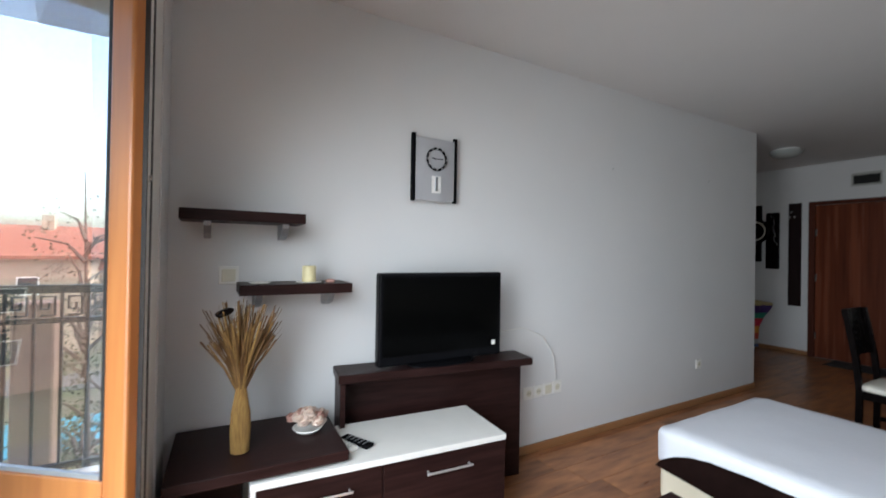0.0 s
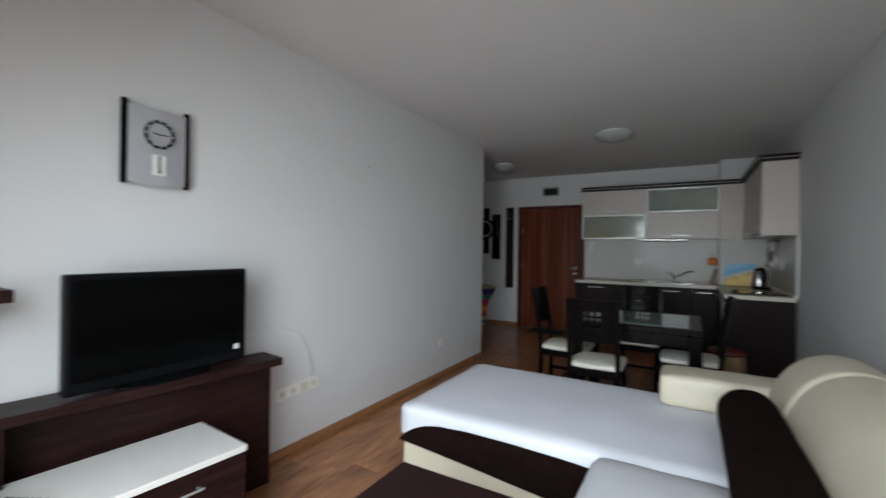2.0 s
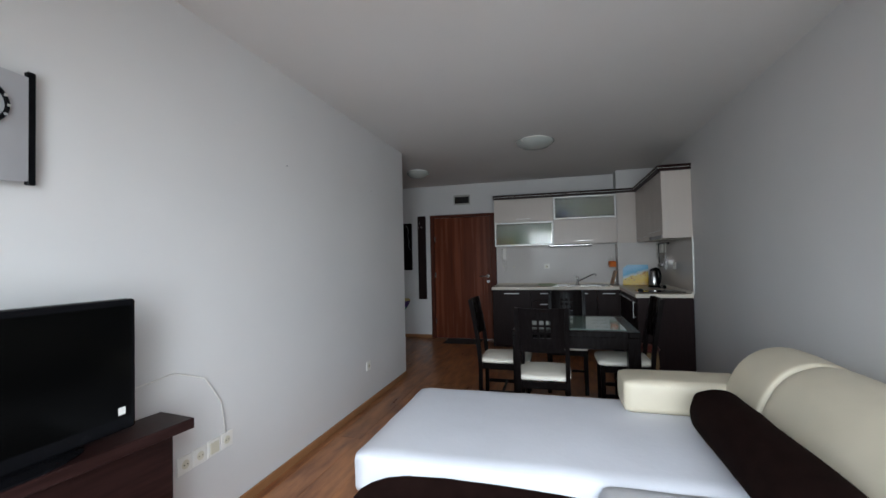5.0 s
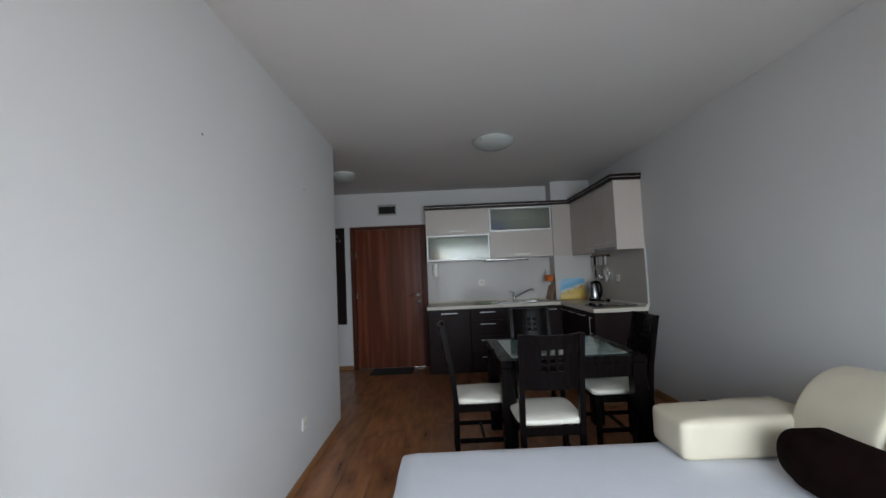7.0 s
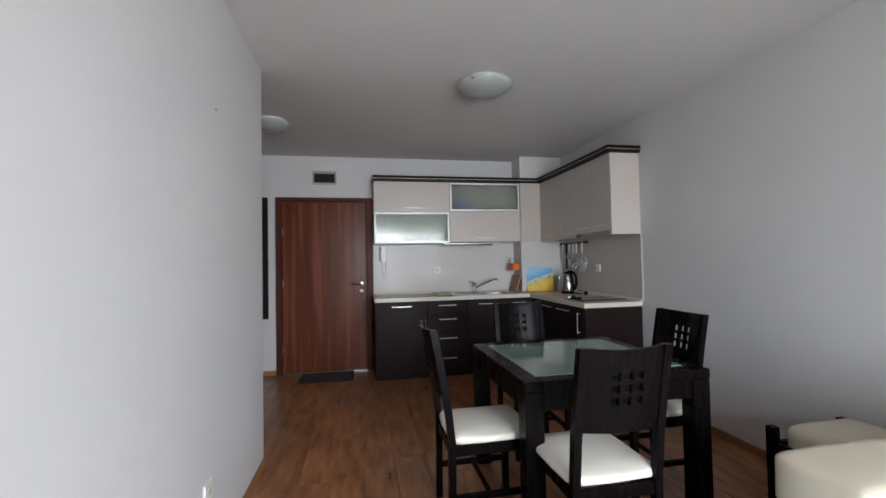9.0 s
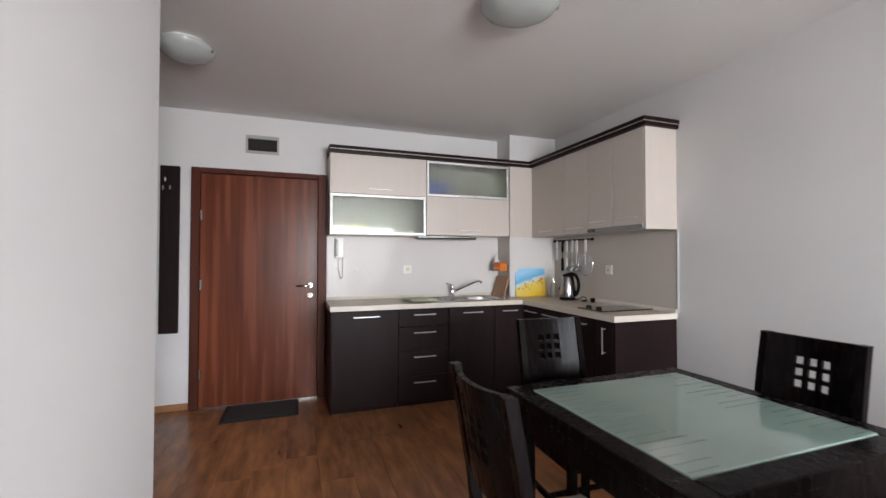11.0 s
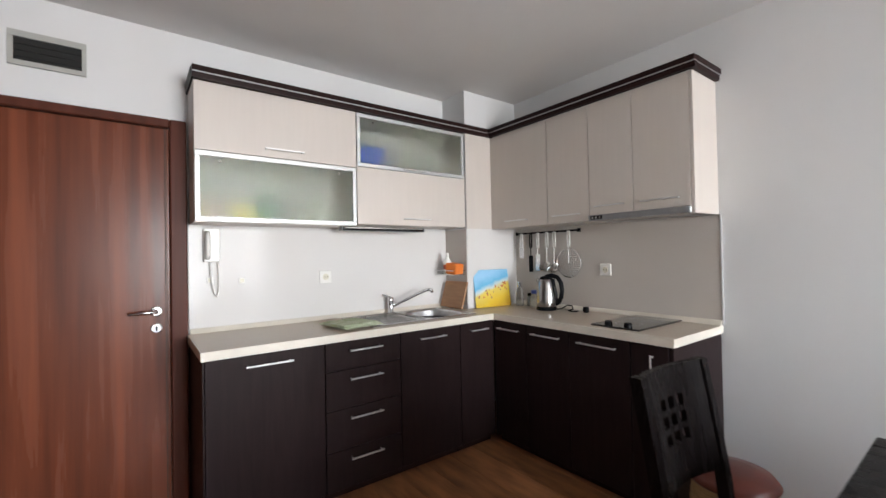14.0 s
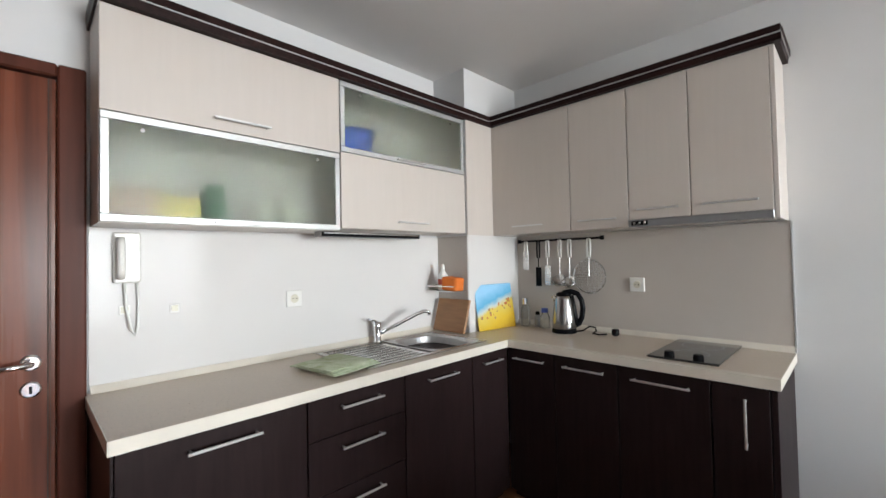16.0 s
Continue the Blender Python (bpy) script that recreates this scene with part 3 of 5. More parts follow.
# ---- ceiling lamps ----
def ceiling_lamp(x, y, r):
    l = thing("ceiling_lamp", "round opal glass ceiling lamp, switched off", "lamp", (x, y, CEILZ), group="ceiling lamps")
    part("base", lathe([(r * 0.8, -0.001), (r * 0.8, -0.022), (r * 0.7, -0.024)], (0, 0, 0), 32), WHITEP, l, local=True, smooth=False)
    part("shade", lathe([(r, -0.022), (r * 1.0, -0.030), (r * 0.9, -0.055), (r * 0.66, -0.082), (r * 0.35, -0.098), (0.01, -0.104)], (0, 0, 0), 40), OPAL, l, local=True, smooth=True)
    for k in range(3):
        a = 2.1 * k + 0.3
        part("clip", box(r * 0.93 * math.cos(a) - 0.012, r * 0.93 * math.cos(a) + 0.012, r * 0.93 * math.sin(a) - 0.012, r * 0.93 * math.sin(a) + 0.012, -0.045, -0.015, 0.003), CHROME, l, local=True)


ceiling_lamp(5.14, 0.915, 0.20)
ceiling_lamp(6.20, 2.58, 0.16)

# ---- kitchen: base units ----
FX, FY = 6.885, -0.125


def bar_handle(bm, a, b, out):
    """A flat bow handle from a to b that stands off by out."""
    a, b, out = Vector(a), Vector(b), Vector(out)
    way = (b - a).normalized()
    for p in (a + way * 0.012, b - way * 0.012):
        tube([p - out * 0.97, p], 0.004, 6, bm)
    side = way.cross(out.normalized())
    m = Matrix((( way.x, side.x, out.normalized().x, (a.x + b.x) / 2), (way.y, side.y, out.normalized().y, (a.y + b.y) / 2), (way.z, side.z, out.normalized().z, (a.z + b.z) / 2), (0, 0, 0, 1)))
    merge(bm, moved(box(-(b - a).length / 2, (b - a).length / 2, -0.0045, 0.0045, -0.0035, 0.0035, 0.0015), m))
    return bm


def handle(parent, a, b, out):
    part("handle", bar_handle(bmesh.new(), a, b, out), HANDLE, parent, "brushed steel bar handle")


def base_back(y0, y1, fronts, label):
    c = thing("base_cabinet", label, "cabinet", (7.17, (y0 + y1) / 2, 0.004), group="kitchen base cabinets")
    part("body", box(FX + 0.021, XB - 0.02, y0 + 0.002, y1 - 0.002, 0.095, 0.858), WENGE, c)
    part("plinth", box(FX + 0.05, FX + 0.066, y0 + 0.002, y1 - 0.002, 0.005, 0.094), WENGE_H, c)
    for z0, z1, hl in fronts:
        d = part("drawer" if len(fronts) > 1 else "door", box(FX, FX + 0.019, y0 + 0.002, y1 - 0.002, z0 + 0.0015, z1 - 0.0015, 0.0015), WENGE, c)
        ym, zh = (y0 + y1) / 2, z1 - 0.05
        handle(d, (FX - 0.028, ym - hl / 2, zh), (FX - 0.028, ym + hl / 2, zh), (-0.028, 0, 0))
    return c


base_back(1.102, 1.660, ((0.06, 0.855, 0.22),), "dark wenge base cabinet with one door")
base_back(0.640, 1.100, ((0.06, 0.27, 0.20), (0.27, 0.49, 0.20), (0.49, 0.70, 0.20), (0.70, 0.855, 0.20)), "dark wenge base cabinet with four drawers")
base_back(0.182, 0.638, ((0.06, 0.855, 0.20),), "dark wenge sink cabinet with one door")
base_back(FY + 0.002, 0.180, ((0.06, 0.855, 0.16),), "dark wenge corner cabinet with narrow door")
solid("end_panel", box(FX + 0.002, XB - 0.02, 1.661, 1.668, 0.005, 0.858), WENGE, "dark wenge end panel of the kitchen row", "panel")


def base_side(x0, x1, label, upright=False):
    c = thing("base_cabinet", label, "cabinet", ((x0 + x1) / 2, -0.4, 0.004), group="kitchen base cabinets")
    part("body", box(x0 + 0.002, x1 - 0.002, YR + 0.02, FY - 0.021, 0.095, 0.858), WENGE, c)
    part("plinth", box(x0 + 0.002, x1 - 0.002, FY - 0.066, FY - 0.05, 0.005, 0.094), WENGE_H, c)
    d = part("door", box(x0 + 0.002, x1 - 0.002, FY - 0.019, FY, 0.06, 0.8535, 0.0015), WENGE, c)
    if upright:
        xm = (x0 + x1) / 2 - 0.02
        handle(d, (xm, FY + 0.028, 0.62), (xm, FY + 0.028, 0.81), (0, 0.028, 0))
    else:
        hl = min(0.24, (x1 - x0) * 0.66)
        handle(d, ((x0 + x1 - hl) / 2, FY + 0.028, 0.805), ((x0 + x1 + hl) / 2, FY + 0.028, 0.805), (0, 0.028, 0))


base_side(6.588, FX - 0.001, "dark wenge corner base cabinet")
base_side(6.259, 6.586, "dark wenge base cabinet with one door")
base_side(5.883, 6.257, "dark wenge base cabinet under the hob")
base_side(5.690, 5.881, "narrow dark wenge cabinet with upright handle", True)
solid("end_panel", box(5.668, 5.688, YR + 0.015, FY - 0.002, 0.005, 0.858, 0.001), WENGE, "dark wenge end panel of the hob row", "panel")

wt = thing("worktop", "sand coloured laminate worktop with cream edge", "worktop", (7.1, 0.4, 0.86))
SX0, SX1, SY0, SY1 = 6.955, 7.375, 0.015, 0.775   # the cut-out for the sink
for b in (box(6.872, XB - 0.016, SY1, 1.672, 0.86, 0.90), box(6.872, SX0, SY0, SY1 - 0.0005, 0.86, 0.90), box(SX1, XB - 0.016, SY0, SY1 - 0.0005, 0.86, 0.90),
          box(6.872, XB - 0.016, -0.144, SY0 - 0.0005, 0.86, 0.90), box(5.660, 7.189, YR + 0.016, -0.1445, 0.86, 0.90)):
    part("board", b, WORKTOP, wt)
part("edge_strip", box(6.868, 6.8715, -0.110, 1.672, 0.859, 0.9005), CREAME, wt, "cream edge strip")
part("edge_strip", box(5.660, 6.8675, -0.1435, -0.108, 0.859, 0.9005), CREAME, wt, "cream edge strip")
part("edge_strip", box(5.656, 5.6595, YR + 0.016, -0.108, 0.859, 0.9005), CREAME, wt, "cream edge strip")
part("edge_strip", box(6.868, XB - 0.016, 1.6725, 1.676, 0.859, 0.9005), CREAME, wt, "cream edge strip")
up = thing("upstand", "cream plastic upstand along the worktop", "upstand", (7.4, 0.7, 0.90))
part("strip", prism([(7.4535, 0.901), (7.4535, 0.928), (7.446, 0.928), (7.43, 0.901)], "y", -0.143, 1.66), CREAME, up)
part("strip", prism([(-0.6835, 0.901), (-0.6835, 0.928), (-0.676, 0.928), (-0.66, 0.901)], "x", 5.662, 7.188), CREAME, up)
solid("splashback", box(7.4545, XB - 0.001, -0.143, 1.664, 0.9, 1.512), SPLASH, "glossy pale grey splashback panel", "splashback", "structure")
solid("splashback", box(5.662, 7.188, YR + 0.001, -0.6845, 0.9, 1.512), SPLASH_B, "glossy taupe splashback panel behind the hob", "splashback", "structure")
solid("niche_lining", box(7.192, 7.453, -0.1445, -0.141, 0.93, 1.51), SPLASH_B, "taupe lining on the side of the duct", "panel", "structure")
solid("splashback", box(7.186, 7.1885, -0.6835, -0.1465, 0.902, 1.512), SPLASH, "pale grey panel on the face of the duct", "splashback", "structure")
solid("splashback_trim", box(5.655, 5.661, YR + 0.001, -0.682, 0.90, 1.512), ALU, "thin aluminium trim at the splashback end", "trim", "structure")

# sink with tap
sink = thing("sink", "stainless steel inset sink with ribbed drainer", "sink", (7.16, 0.4, 0.90))
part("rim", box(6.935, 6.958, -0.005, 0.795, 0.9005, 0.907, 0.002), STEEL, sink)
part("rim", box(7.372, 7.395, -0.005, 0.795, 0.9005, 0.907, 0.002), STEEL, sink)
part("rim", box(6.9585, 7.3715, -0.005, 0.022, 0.9005, 0.907, 0.002), STEEL, sink)
part("rim", box(6.9585, 7.3715, 0.768, 0.795, 0.9005, 0.907, 0.002), STEEL, sink)
part("drainer", box(6.9585, 7.3715, 0.385, 0.7675, 0.893, 0.899), STEEL, sink)
for i in range(9):
    x = 6.985 + i * 0.044
    part("rib", box(x, x + 0.012, 0.43, 0.75, 0.8992, 0.903, 0.0015), STEEL, sink)
bmb = bmesh.new()
rings = []
for k, (s, z) in enumerate(((1.0, 0.904), (0.96, 0.895), (0.90, 0.80), (0.78, 0.765), (0.05, 0.760))):
    ring = []
    for j in range(40):
        a = 2 * math.pi * j / 40
        ca, sa = math.cos(a), math.sin(a)
        e = 0.62 if k < 4 else 1
        ring.append(bmb.verts.new((7.165 + s * 0.195 * math.copysign(abs(ca) ** e, ca), 0.205 + s * 0.172 * math.copysign(abs(sa) ** e, sa), z)))
    rings.append(ring)
for a, b in zip(rings, rings[1:]):
    for k in range(40):
        bmb.faces.new((a[k], b[k], b[(k + 1) % 40], a[(k + 1) % 40]))
bmb.faces.new(rings[-1])
outer = []
for v in rings[0]:
    dx, dy = v.co.x - 7.165, v.co.y - 0.205
    k = max(abs(dx) / 0.2065, abs(dy) / 0.181)
    outer.append(bmb.verts.new((7.165 + dx / k, 0.2035 + dy / k, 0.904)))
for k in range(40):
    bmb.faces.new((rings[0][k], rings[0][(k + 1) % 40], outer[(k + 1) % 40], outer[k]))
part("basin", bmb, SINKST, sink, smooth=False)
part("drain", lathe([(0.035, 0.0), (0.03, 0.004), (0.01, 0.004)], (7.165, 0.205, 0.7605), 20), CHROME, sink)
tap = thing("tap", "chrome single-lever kitchen tap", "tap", (7.385, 0.42, 0.907))
part("body", lathe([(0.026, 0), (0.026, 0.006), (0.020, 0.012), (0.019, 0.075), (0.022, 0.083), (0.021, 0.108), (0.008, 0.116)], (7.383, 0.42, 0.9075), 20), CHROME, tap, smooth=True)
part("spout", tube([(7.375, 0.405, 0.955), (7.33, 0.33, 0.995), (7.26, 0.225, 1.055), (7.24, 0.19, 1.068), (7.228, 0.168, 1.062), (7.226, 0.163, 1.045)], 0.011, 12), CHROME, tap, smooth=True)
part("lever", tube([(7.385, 0.42, 1.018), (7.387, 0.45, 1.032), (7.390, 0.485, 1.040)], 0.007, 10), CHROME, tap, smooth=True)

# hob
hob = thing("hob", "black glass two-ring hob with two knobs", "hob", (6.0, -0.42, 0.90))
part("plate", box(5.86, 6.145, -0.665, -0.178, 0.9005, 0.910, 0.004), HOBG, hob)
for y, r in ((-0.33, 0.072), (-0.53, 0.088)):
    part("ring", tube([(6.0 + r * math.cos(a), y + r * math.sin(a), 0.9097) for a in np.linspace(0, 6.2832, 33)], 0.0012, 4), GREYMETAL, hob, "thin grey ring mark")
for x in (5.945, 6.06):
    part("knob", lathe([(0.021, 0), (0.020, 0.018), (0.016, 0.022)], (x, -0.222, 0.9105), 18), BLACKP, hob, smooth=False)

# ---- kitchen: wall units ----
UX, UY = 7.20, -0.405


def flap_unit(y0, y1, rows, label):
    """Wall unit with a stack of flaps; rows of z0, z1, glazed."""
    c = thing("wall_cabinet", label, "cabinet", (7.33, (y0 + y1) / 2, 1.515), group="kitchen wall cabinets")
    z0, z1 = rows[0][0], rows[-1][1]
    for b in (box(UX + 0.021, XB - 0.002, y0 + 0.001, y0 + 0.018, z0, z1), box(UX + 0.021, XB - 0.002, y1 - 0.018, y1 - 0.001, z0, z1)):
        part("side", b, CREAMF, c)
    part("back", box(XB - 0.012, XB - 0.003, y0 + 0.0185, y1 - 0.0185, z0, z1), CREAMF, c)
    for z in [z0] + [r[1] - 0.017 for r in rows]:
        part("shelf", box(UX + 0.021, XB - 0.0125, y0 + 0.0185, y1 - 0.0185, z, z + 0.016), CREAMF, c)
    for a, b, glazed in rows:
        if glazed:
            d = part("flap", box(UX, UX + 0.019, y0 + 0.003, y1 - 0.003, a + 0.002, a + 0.028, 0.002), ALU, c, "frosted glass flap in aluminium frame")
            part("frame_bar", box(UX, UX + 0.019, y0 + 0.003, y1 - 0.003, b - 0.028, b - 0.002, 0.002), ALU, d)
            for ya, yb in ((y0 + 0.003, y0 + 0.028), (y1 - 0.028, y1 - 0.003)):
                part("frame_bar", box(UX, UX + 0.019, ya, yb, a + 0.0285, b - 0.0285, 0.002), ALU, d)
            part("pane", box(UX + 0.006, UX + 0.011, y0 + 0.0285, y1 - 0.0285, a + 0.0285, b - 0.0285), FROST, d)
            for ya in (y0 + 0.12, y1 - 0.12):
                part("stud", moved(lathe([(0.008, 0), (0.007, 0.004)], (0, 0, 0), 12), pose(UX + 0.005, ya, b - 0.05, 0, -90, 0)), CHROME, d)
        else:
            d = part("flap", box(UX, UX + 0.019, y0 + 0.0015, y1 - 0.0015, a + 0.0015, b - 0.0015, 0.0015), CREAMF, c)
        ym = (y0 + y1) / 2
        hz = a + (0.014 if glazed else 0.045)
        handle(d, (UX - 0.026, ym - 0.11, hz), (UX - 0.026, ym + 0.11, hz), (-0.026, 0, 0))


flap_unit(0.756, 1.660, ((1.513, 1.888, True), (1.888, 2.25, False)), "cream wall cabinet with frosted glass flap below")
flap_unit(-0.143, 0.754, ((1.525, 1.898, False), (1.898, 2.25, True)), "cream wall cabinet with frosted glass flap above")
solid("filler_panel", box(7.184, 7.1895, -0.404, -0.1445, 1.515, 2.25), CREAMF, "cream filler panel over the duct", "panel")


def door_unit(x0, x1, z0, label):
    c = thing("wall_cabinet", label, "cabinet", ((x0 + x1) / 2, -0.55, z0), group="kitchen wall cabinets")
    part("body", box(x0 + 0.001, x1 - 0.001, YR + 0.002, UY - 0.021, z0, 2.25), CREAMF, c)
    d = part("door", box(x0 + 0.0015, x1 - 0.0015, UY - 0.019, UY, z0 + 0.001, 2.2485, 0.0015), CREAMF, c)
    ln = min(0.22, (x1 - x0) * 0.68)
    handle(d, ((x0 + x1 - ln) / 2, UY + 0.026, z0 + 0.05), ((x0 + x1 + ln) / 2, UY + 0.026, z0 + 0.05), (0, 0.026, 0))


door_unit(6.62, 7.187, 1.515, "cream corner wall cabinet")
door_unit(6.289, 6.618, 1.515, "cream wall cabinet with one door")
door_unit(5.999, 6.287, 1.548, "cream wall cabinet above the extractor")
door_unit(5.685, 5.997, 1.548, "cream wall cabinet above the extractor")
solid("cabinet_end_panel", box(5.667, 5.684, YR + 0.002, UY, 1.512, 2.25, 0.001), CREAMF, "cream end panel of the wall cabinets", "panel")
hood = thing("extractor_hood", "slim stainless steel extractor hood", "extractor", (5.98, -0.55, 1.515))
part("body", box(5.686, 6.287, YR + 0.02, UY + 0.002, 1.516, 1.546, 0.002), STEEL, hood)
part("front_strip", box(5.686, 6.287, UY + 0.0025, UY + 0.014, 1.512, 1.547, 0.003), GREYMETAL, hood)
part("switch_panel", box(6.19, 6.27, UY + 0.0142, UY + 0.017, 1.519, 1.541), BLACKP, hood, "black switch panel")
for x in (6.205, 6.23, 6.255):
    part("switch", box(x - 0.006, x + 0.006, UY + 0.0172, UY + 0.020, 1.524, 1.536, 0.001), STEEL, hood)
cor = thing("cornice", "dark wenge cornice with a pale metal line", "cornice", (7.2, 0.5, 2.25))
PROF = ((0.0, 0.0), (-0.028, 0.0), (-0.031, 0.028), (-0.038, 0.034), (-0.038, 0.062), (0.0, 0.062))
part("length", prism([(UX + x, 2.251 + z) for x, z in PROF], "y", UY - 0.02, 1.668), WENGE_H, cor)
part("length", prism([(UY - y, 2.251 + z) for y, z in PROF], "x", 5.640, UX - 0.0385), WENGE_H, cor)
part("return", prism([(5.675 + x, 2.251 + z) for x, z in PROF], "y", YR + 0.002, UY), WENGE_H, cor)
part("return", prism([(1.660 - x * 0.3, 2.2515 + z) for x, z in PROF], "x", UX + 0.001, XB - 0.002), WENGE_H, cor)
part("metal_line", box(UX - 0.0365, UX - 0.032, UY + 0.04, 1.667, 2.2795, 2.2845), ALU, cor, "pale metal line")
part("metal_line", box(5.639, UX - 0.041, UY + 0.032, UY + 0.0365, 2.2795, 2.2845), ALU, cor, "pale metal line")
part("metal_line", box(5.639, 5.6445, YR + 0.002, UY + 0.04, 2.2795, 2.2845), ALU, cor, "pale metal line")
part("top_board", box(UX + 0.001, XB - 0.002, -0.143, 1.655, 2.2505, 2.266), WENGE_H, cor)
bar = thing("under_cabinet_light", "slim dark metal under-cabinet light", "lamp", (7.27, 0.52, 1.49))
part("housing", box(7.245, 7.30, 0.215, 0.835, 1.489, 1.511, 0.003), BLACKP, bar)
part("front_strip", box(7.241, 7.2445, 0.225, 0.825, 1.500, 1.509, 0.001), STEEL, bar, "thin bright steel strip")
part("diffuser", box(7.25, 7.295, 0.23, 0.82, 1.484, 1.4888, 0.002), GREYMETAL, bar)
for y in (0.208, 0.836):
    part("end_cap", box(7.243, 7.302, y, y + 0.006, 1.486, 1.512, 0.002), GREYMETAL, bar)

# things seen behind the frosted glass
solid("bowl", lathe([(0.05, 0), (0.095, 0.03), (0.115, 0.13), (0.11, 0.13), (0.09, 0.034), (0.01, 0.012)], (7.335, 0.60, 1.916), 24), BLUEP, "deep blue bowl behind frosted glass", "bowl", smooth=True)
for nm, x, y, w, h, mt, lb in (("food_packet", 7.268, 1.55, 0.17, 0.11, BOARDW, "brown food packet"), ("food_packet", 7.266, 1.42, 0.14, 0.09, YELLOWP, "yellow food packet"),
                               ("storage_jar", 7.275, 1.29, 0.09, 0.15, GREENP, "dark green storage jar"), ("storage_jar", 7.27, 1.10, 0.08, 0.10, OLDWHITE, "ivory storage jar"),
                               ("food_packet", 7.268, 0.98, 0.08, 0.10, OLDWHITE, "ivory paper food packet")):
    if nm == "food_packet":
        solid(nm, box(x - 0.04, x + 0.04, y - w / 2, y + w / 2, 1.530, 1.530 + h, 0.01, 2), mt, lb + " behind frosted glass", "packet")
    else:
        solid(nm, lathe([(w * 0.45, 0), (w * 0.5, 0.01), (w * 0.5, h * 0.75), (w * 0.4, h * 0.82), (w * 0.42, h)], (x, y, 1.530), 18), mt, lb + " behind frosted glass", "jar", smooth=False)


# ---- kitchen: small things ----
def socket(name, at, face, label, holes=True):
    """A flush socket or switch; face is the wall's outward direction in degrees."""
    s = thing(name, label, "socket" if holes else "switch", at, rz=face)
    part("plate", box(0, 0.010, -0.041, 0.041, -0.041, 0.041, 0.003), WHITEP, s, local=True)
    if holes:
        part("well", moved(lathe([(0.021, 0), (0.020, 0.002)], (0, 0, 0), 20), pose(0.0102, 0, 0, 0, 90, 0)), OLDWHITE, s, local=True)
        for y in (-0.0095, 0.0095):
            part("hole", moved(lathe([(0.003, 0), (0.0028, 0.001)], (0, 0, 0), 8), pose(0.0125, y, 0, 0, 90, 0)), BLACKP, s, local=True)
    else:
        part("rocker", box(0.0102, 0.015, -0.028, 0.028, -0.028, 0.028, 0.002), OLDWHITE, s, local=True)
    return s


socket("wall_socket", (7.454, 0.877, 1.185), 180, "white wall socket on the splashback")
socket("wall_socket", (6.356, -0.684, 1.195), 90, "white wall socket beside the kettle")
ic = thing("intercom", "white wall intercom handset with coiled cord", "intercom", (7.45, 1.55, 1.10))
part("base", box(7.425, 7.454, 1.508, 1.595, 1.300, 1.495, 0.008, 2), WHITEP, ic)
part("handset", tube([(7.41, 1.575, 1.47), (7.395, 1.575, 1.44), (7.392, 1.575, 1.40), (7.395, 1.575, 1.35), (7.41, 1.575, 1.32)], 0.014, 10), WHITEP, ic, smooth=True)
part("cord", tube([(7.44, 1.56, 1.30), (7.435, 1.555, 1.20), (7.43, 1.54, 1.12), (7.432, 1.528, 1.10), (7.435, 1.518, 1.13), (7.44, 1.515, 1.22), (7.445, 1.52, 1.30)], 0.005, 8), WHITEP, ic, "white coiled cord", smooth=True)
for y, z in ((1.558, 1.196), (1.392, 1.187)):
    socket("light_switch", (7.454, y, z), 180, "small white switch on the splashback", False).scale = (0.5, 0.42, 0.42)

kr = thing("utensil_rail", "black utensil rail with steel ends", "rail", (6.85, -0.67, 1.475))
part("bar", tube([(7.14, -0.662, 1.478), (6.56, -0.662, 1.478)], 0.007, 10), BLACKP, kr)
for x in (7.15, 6.55):
    part("end_knob", lathe([(0.013, -0.013), (0.013, 0.013)], (x, -0.662, 1.478), 12), BLACKP, kr)
for x in (7.10, 6.60):
    part("bracket", tube([(x, -0.684, 1.478), (x, -0.662, 1.478)], 0.006, 8), BLACKP, kr)


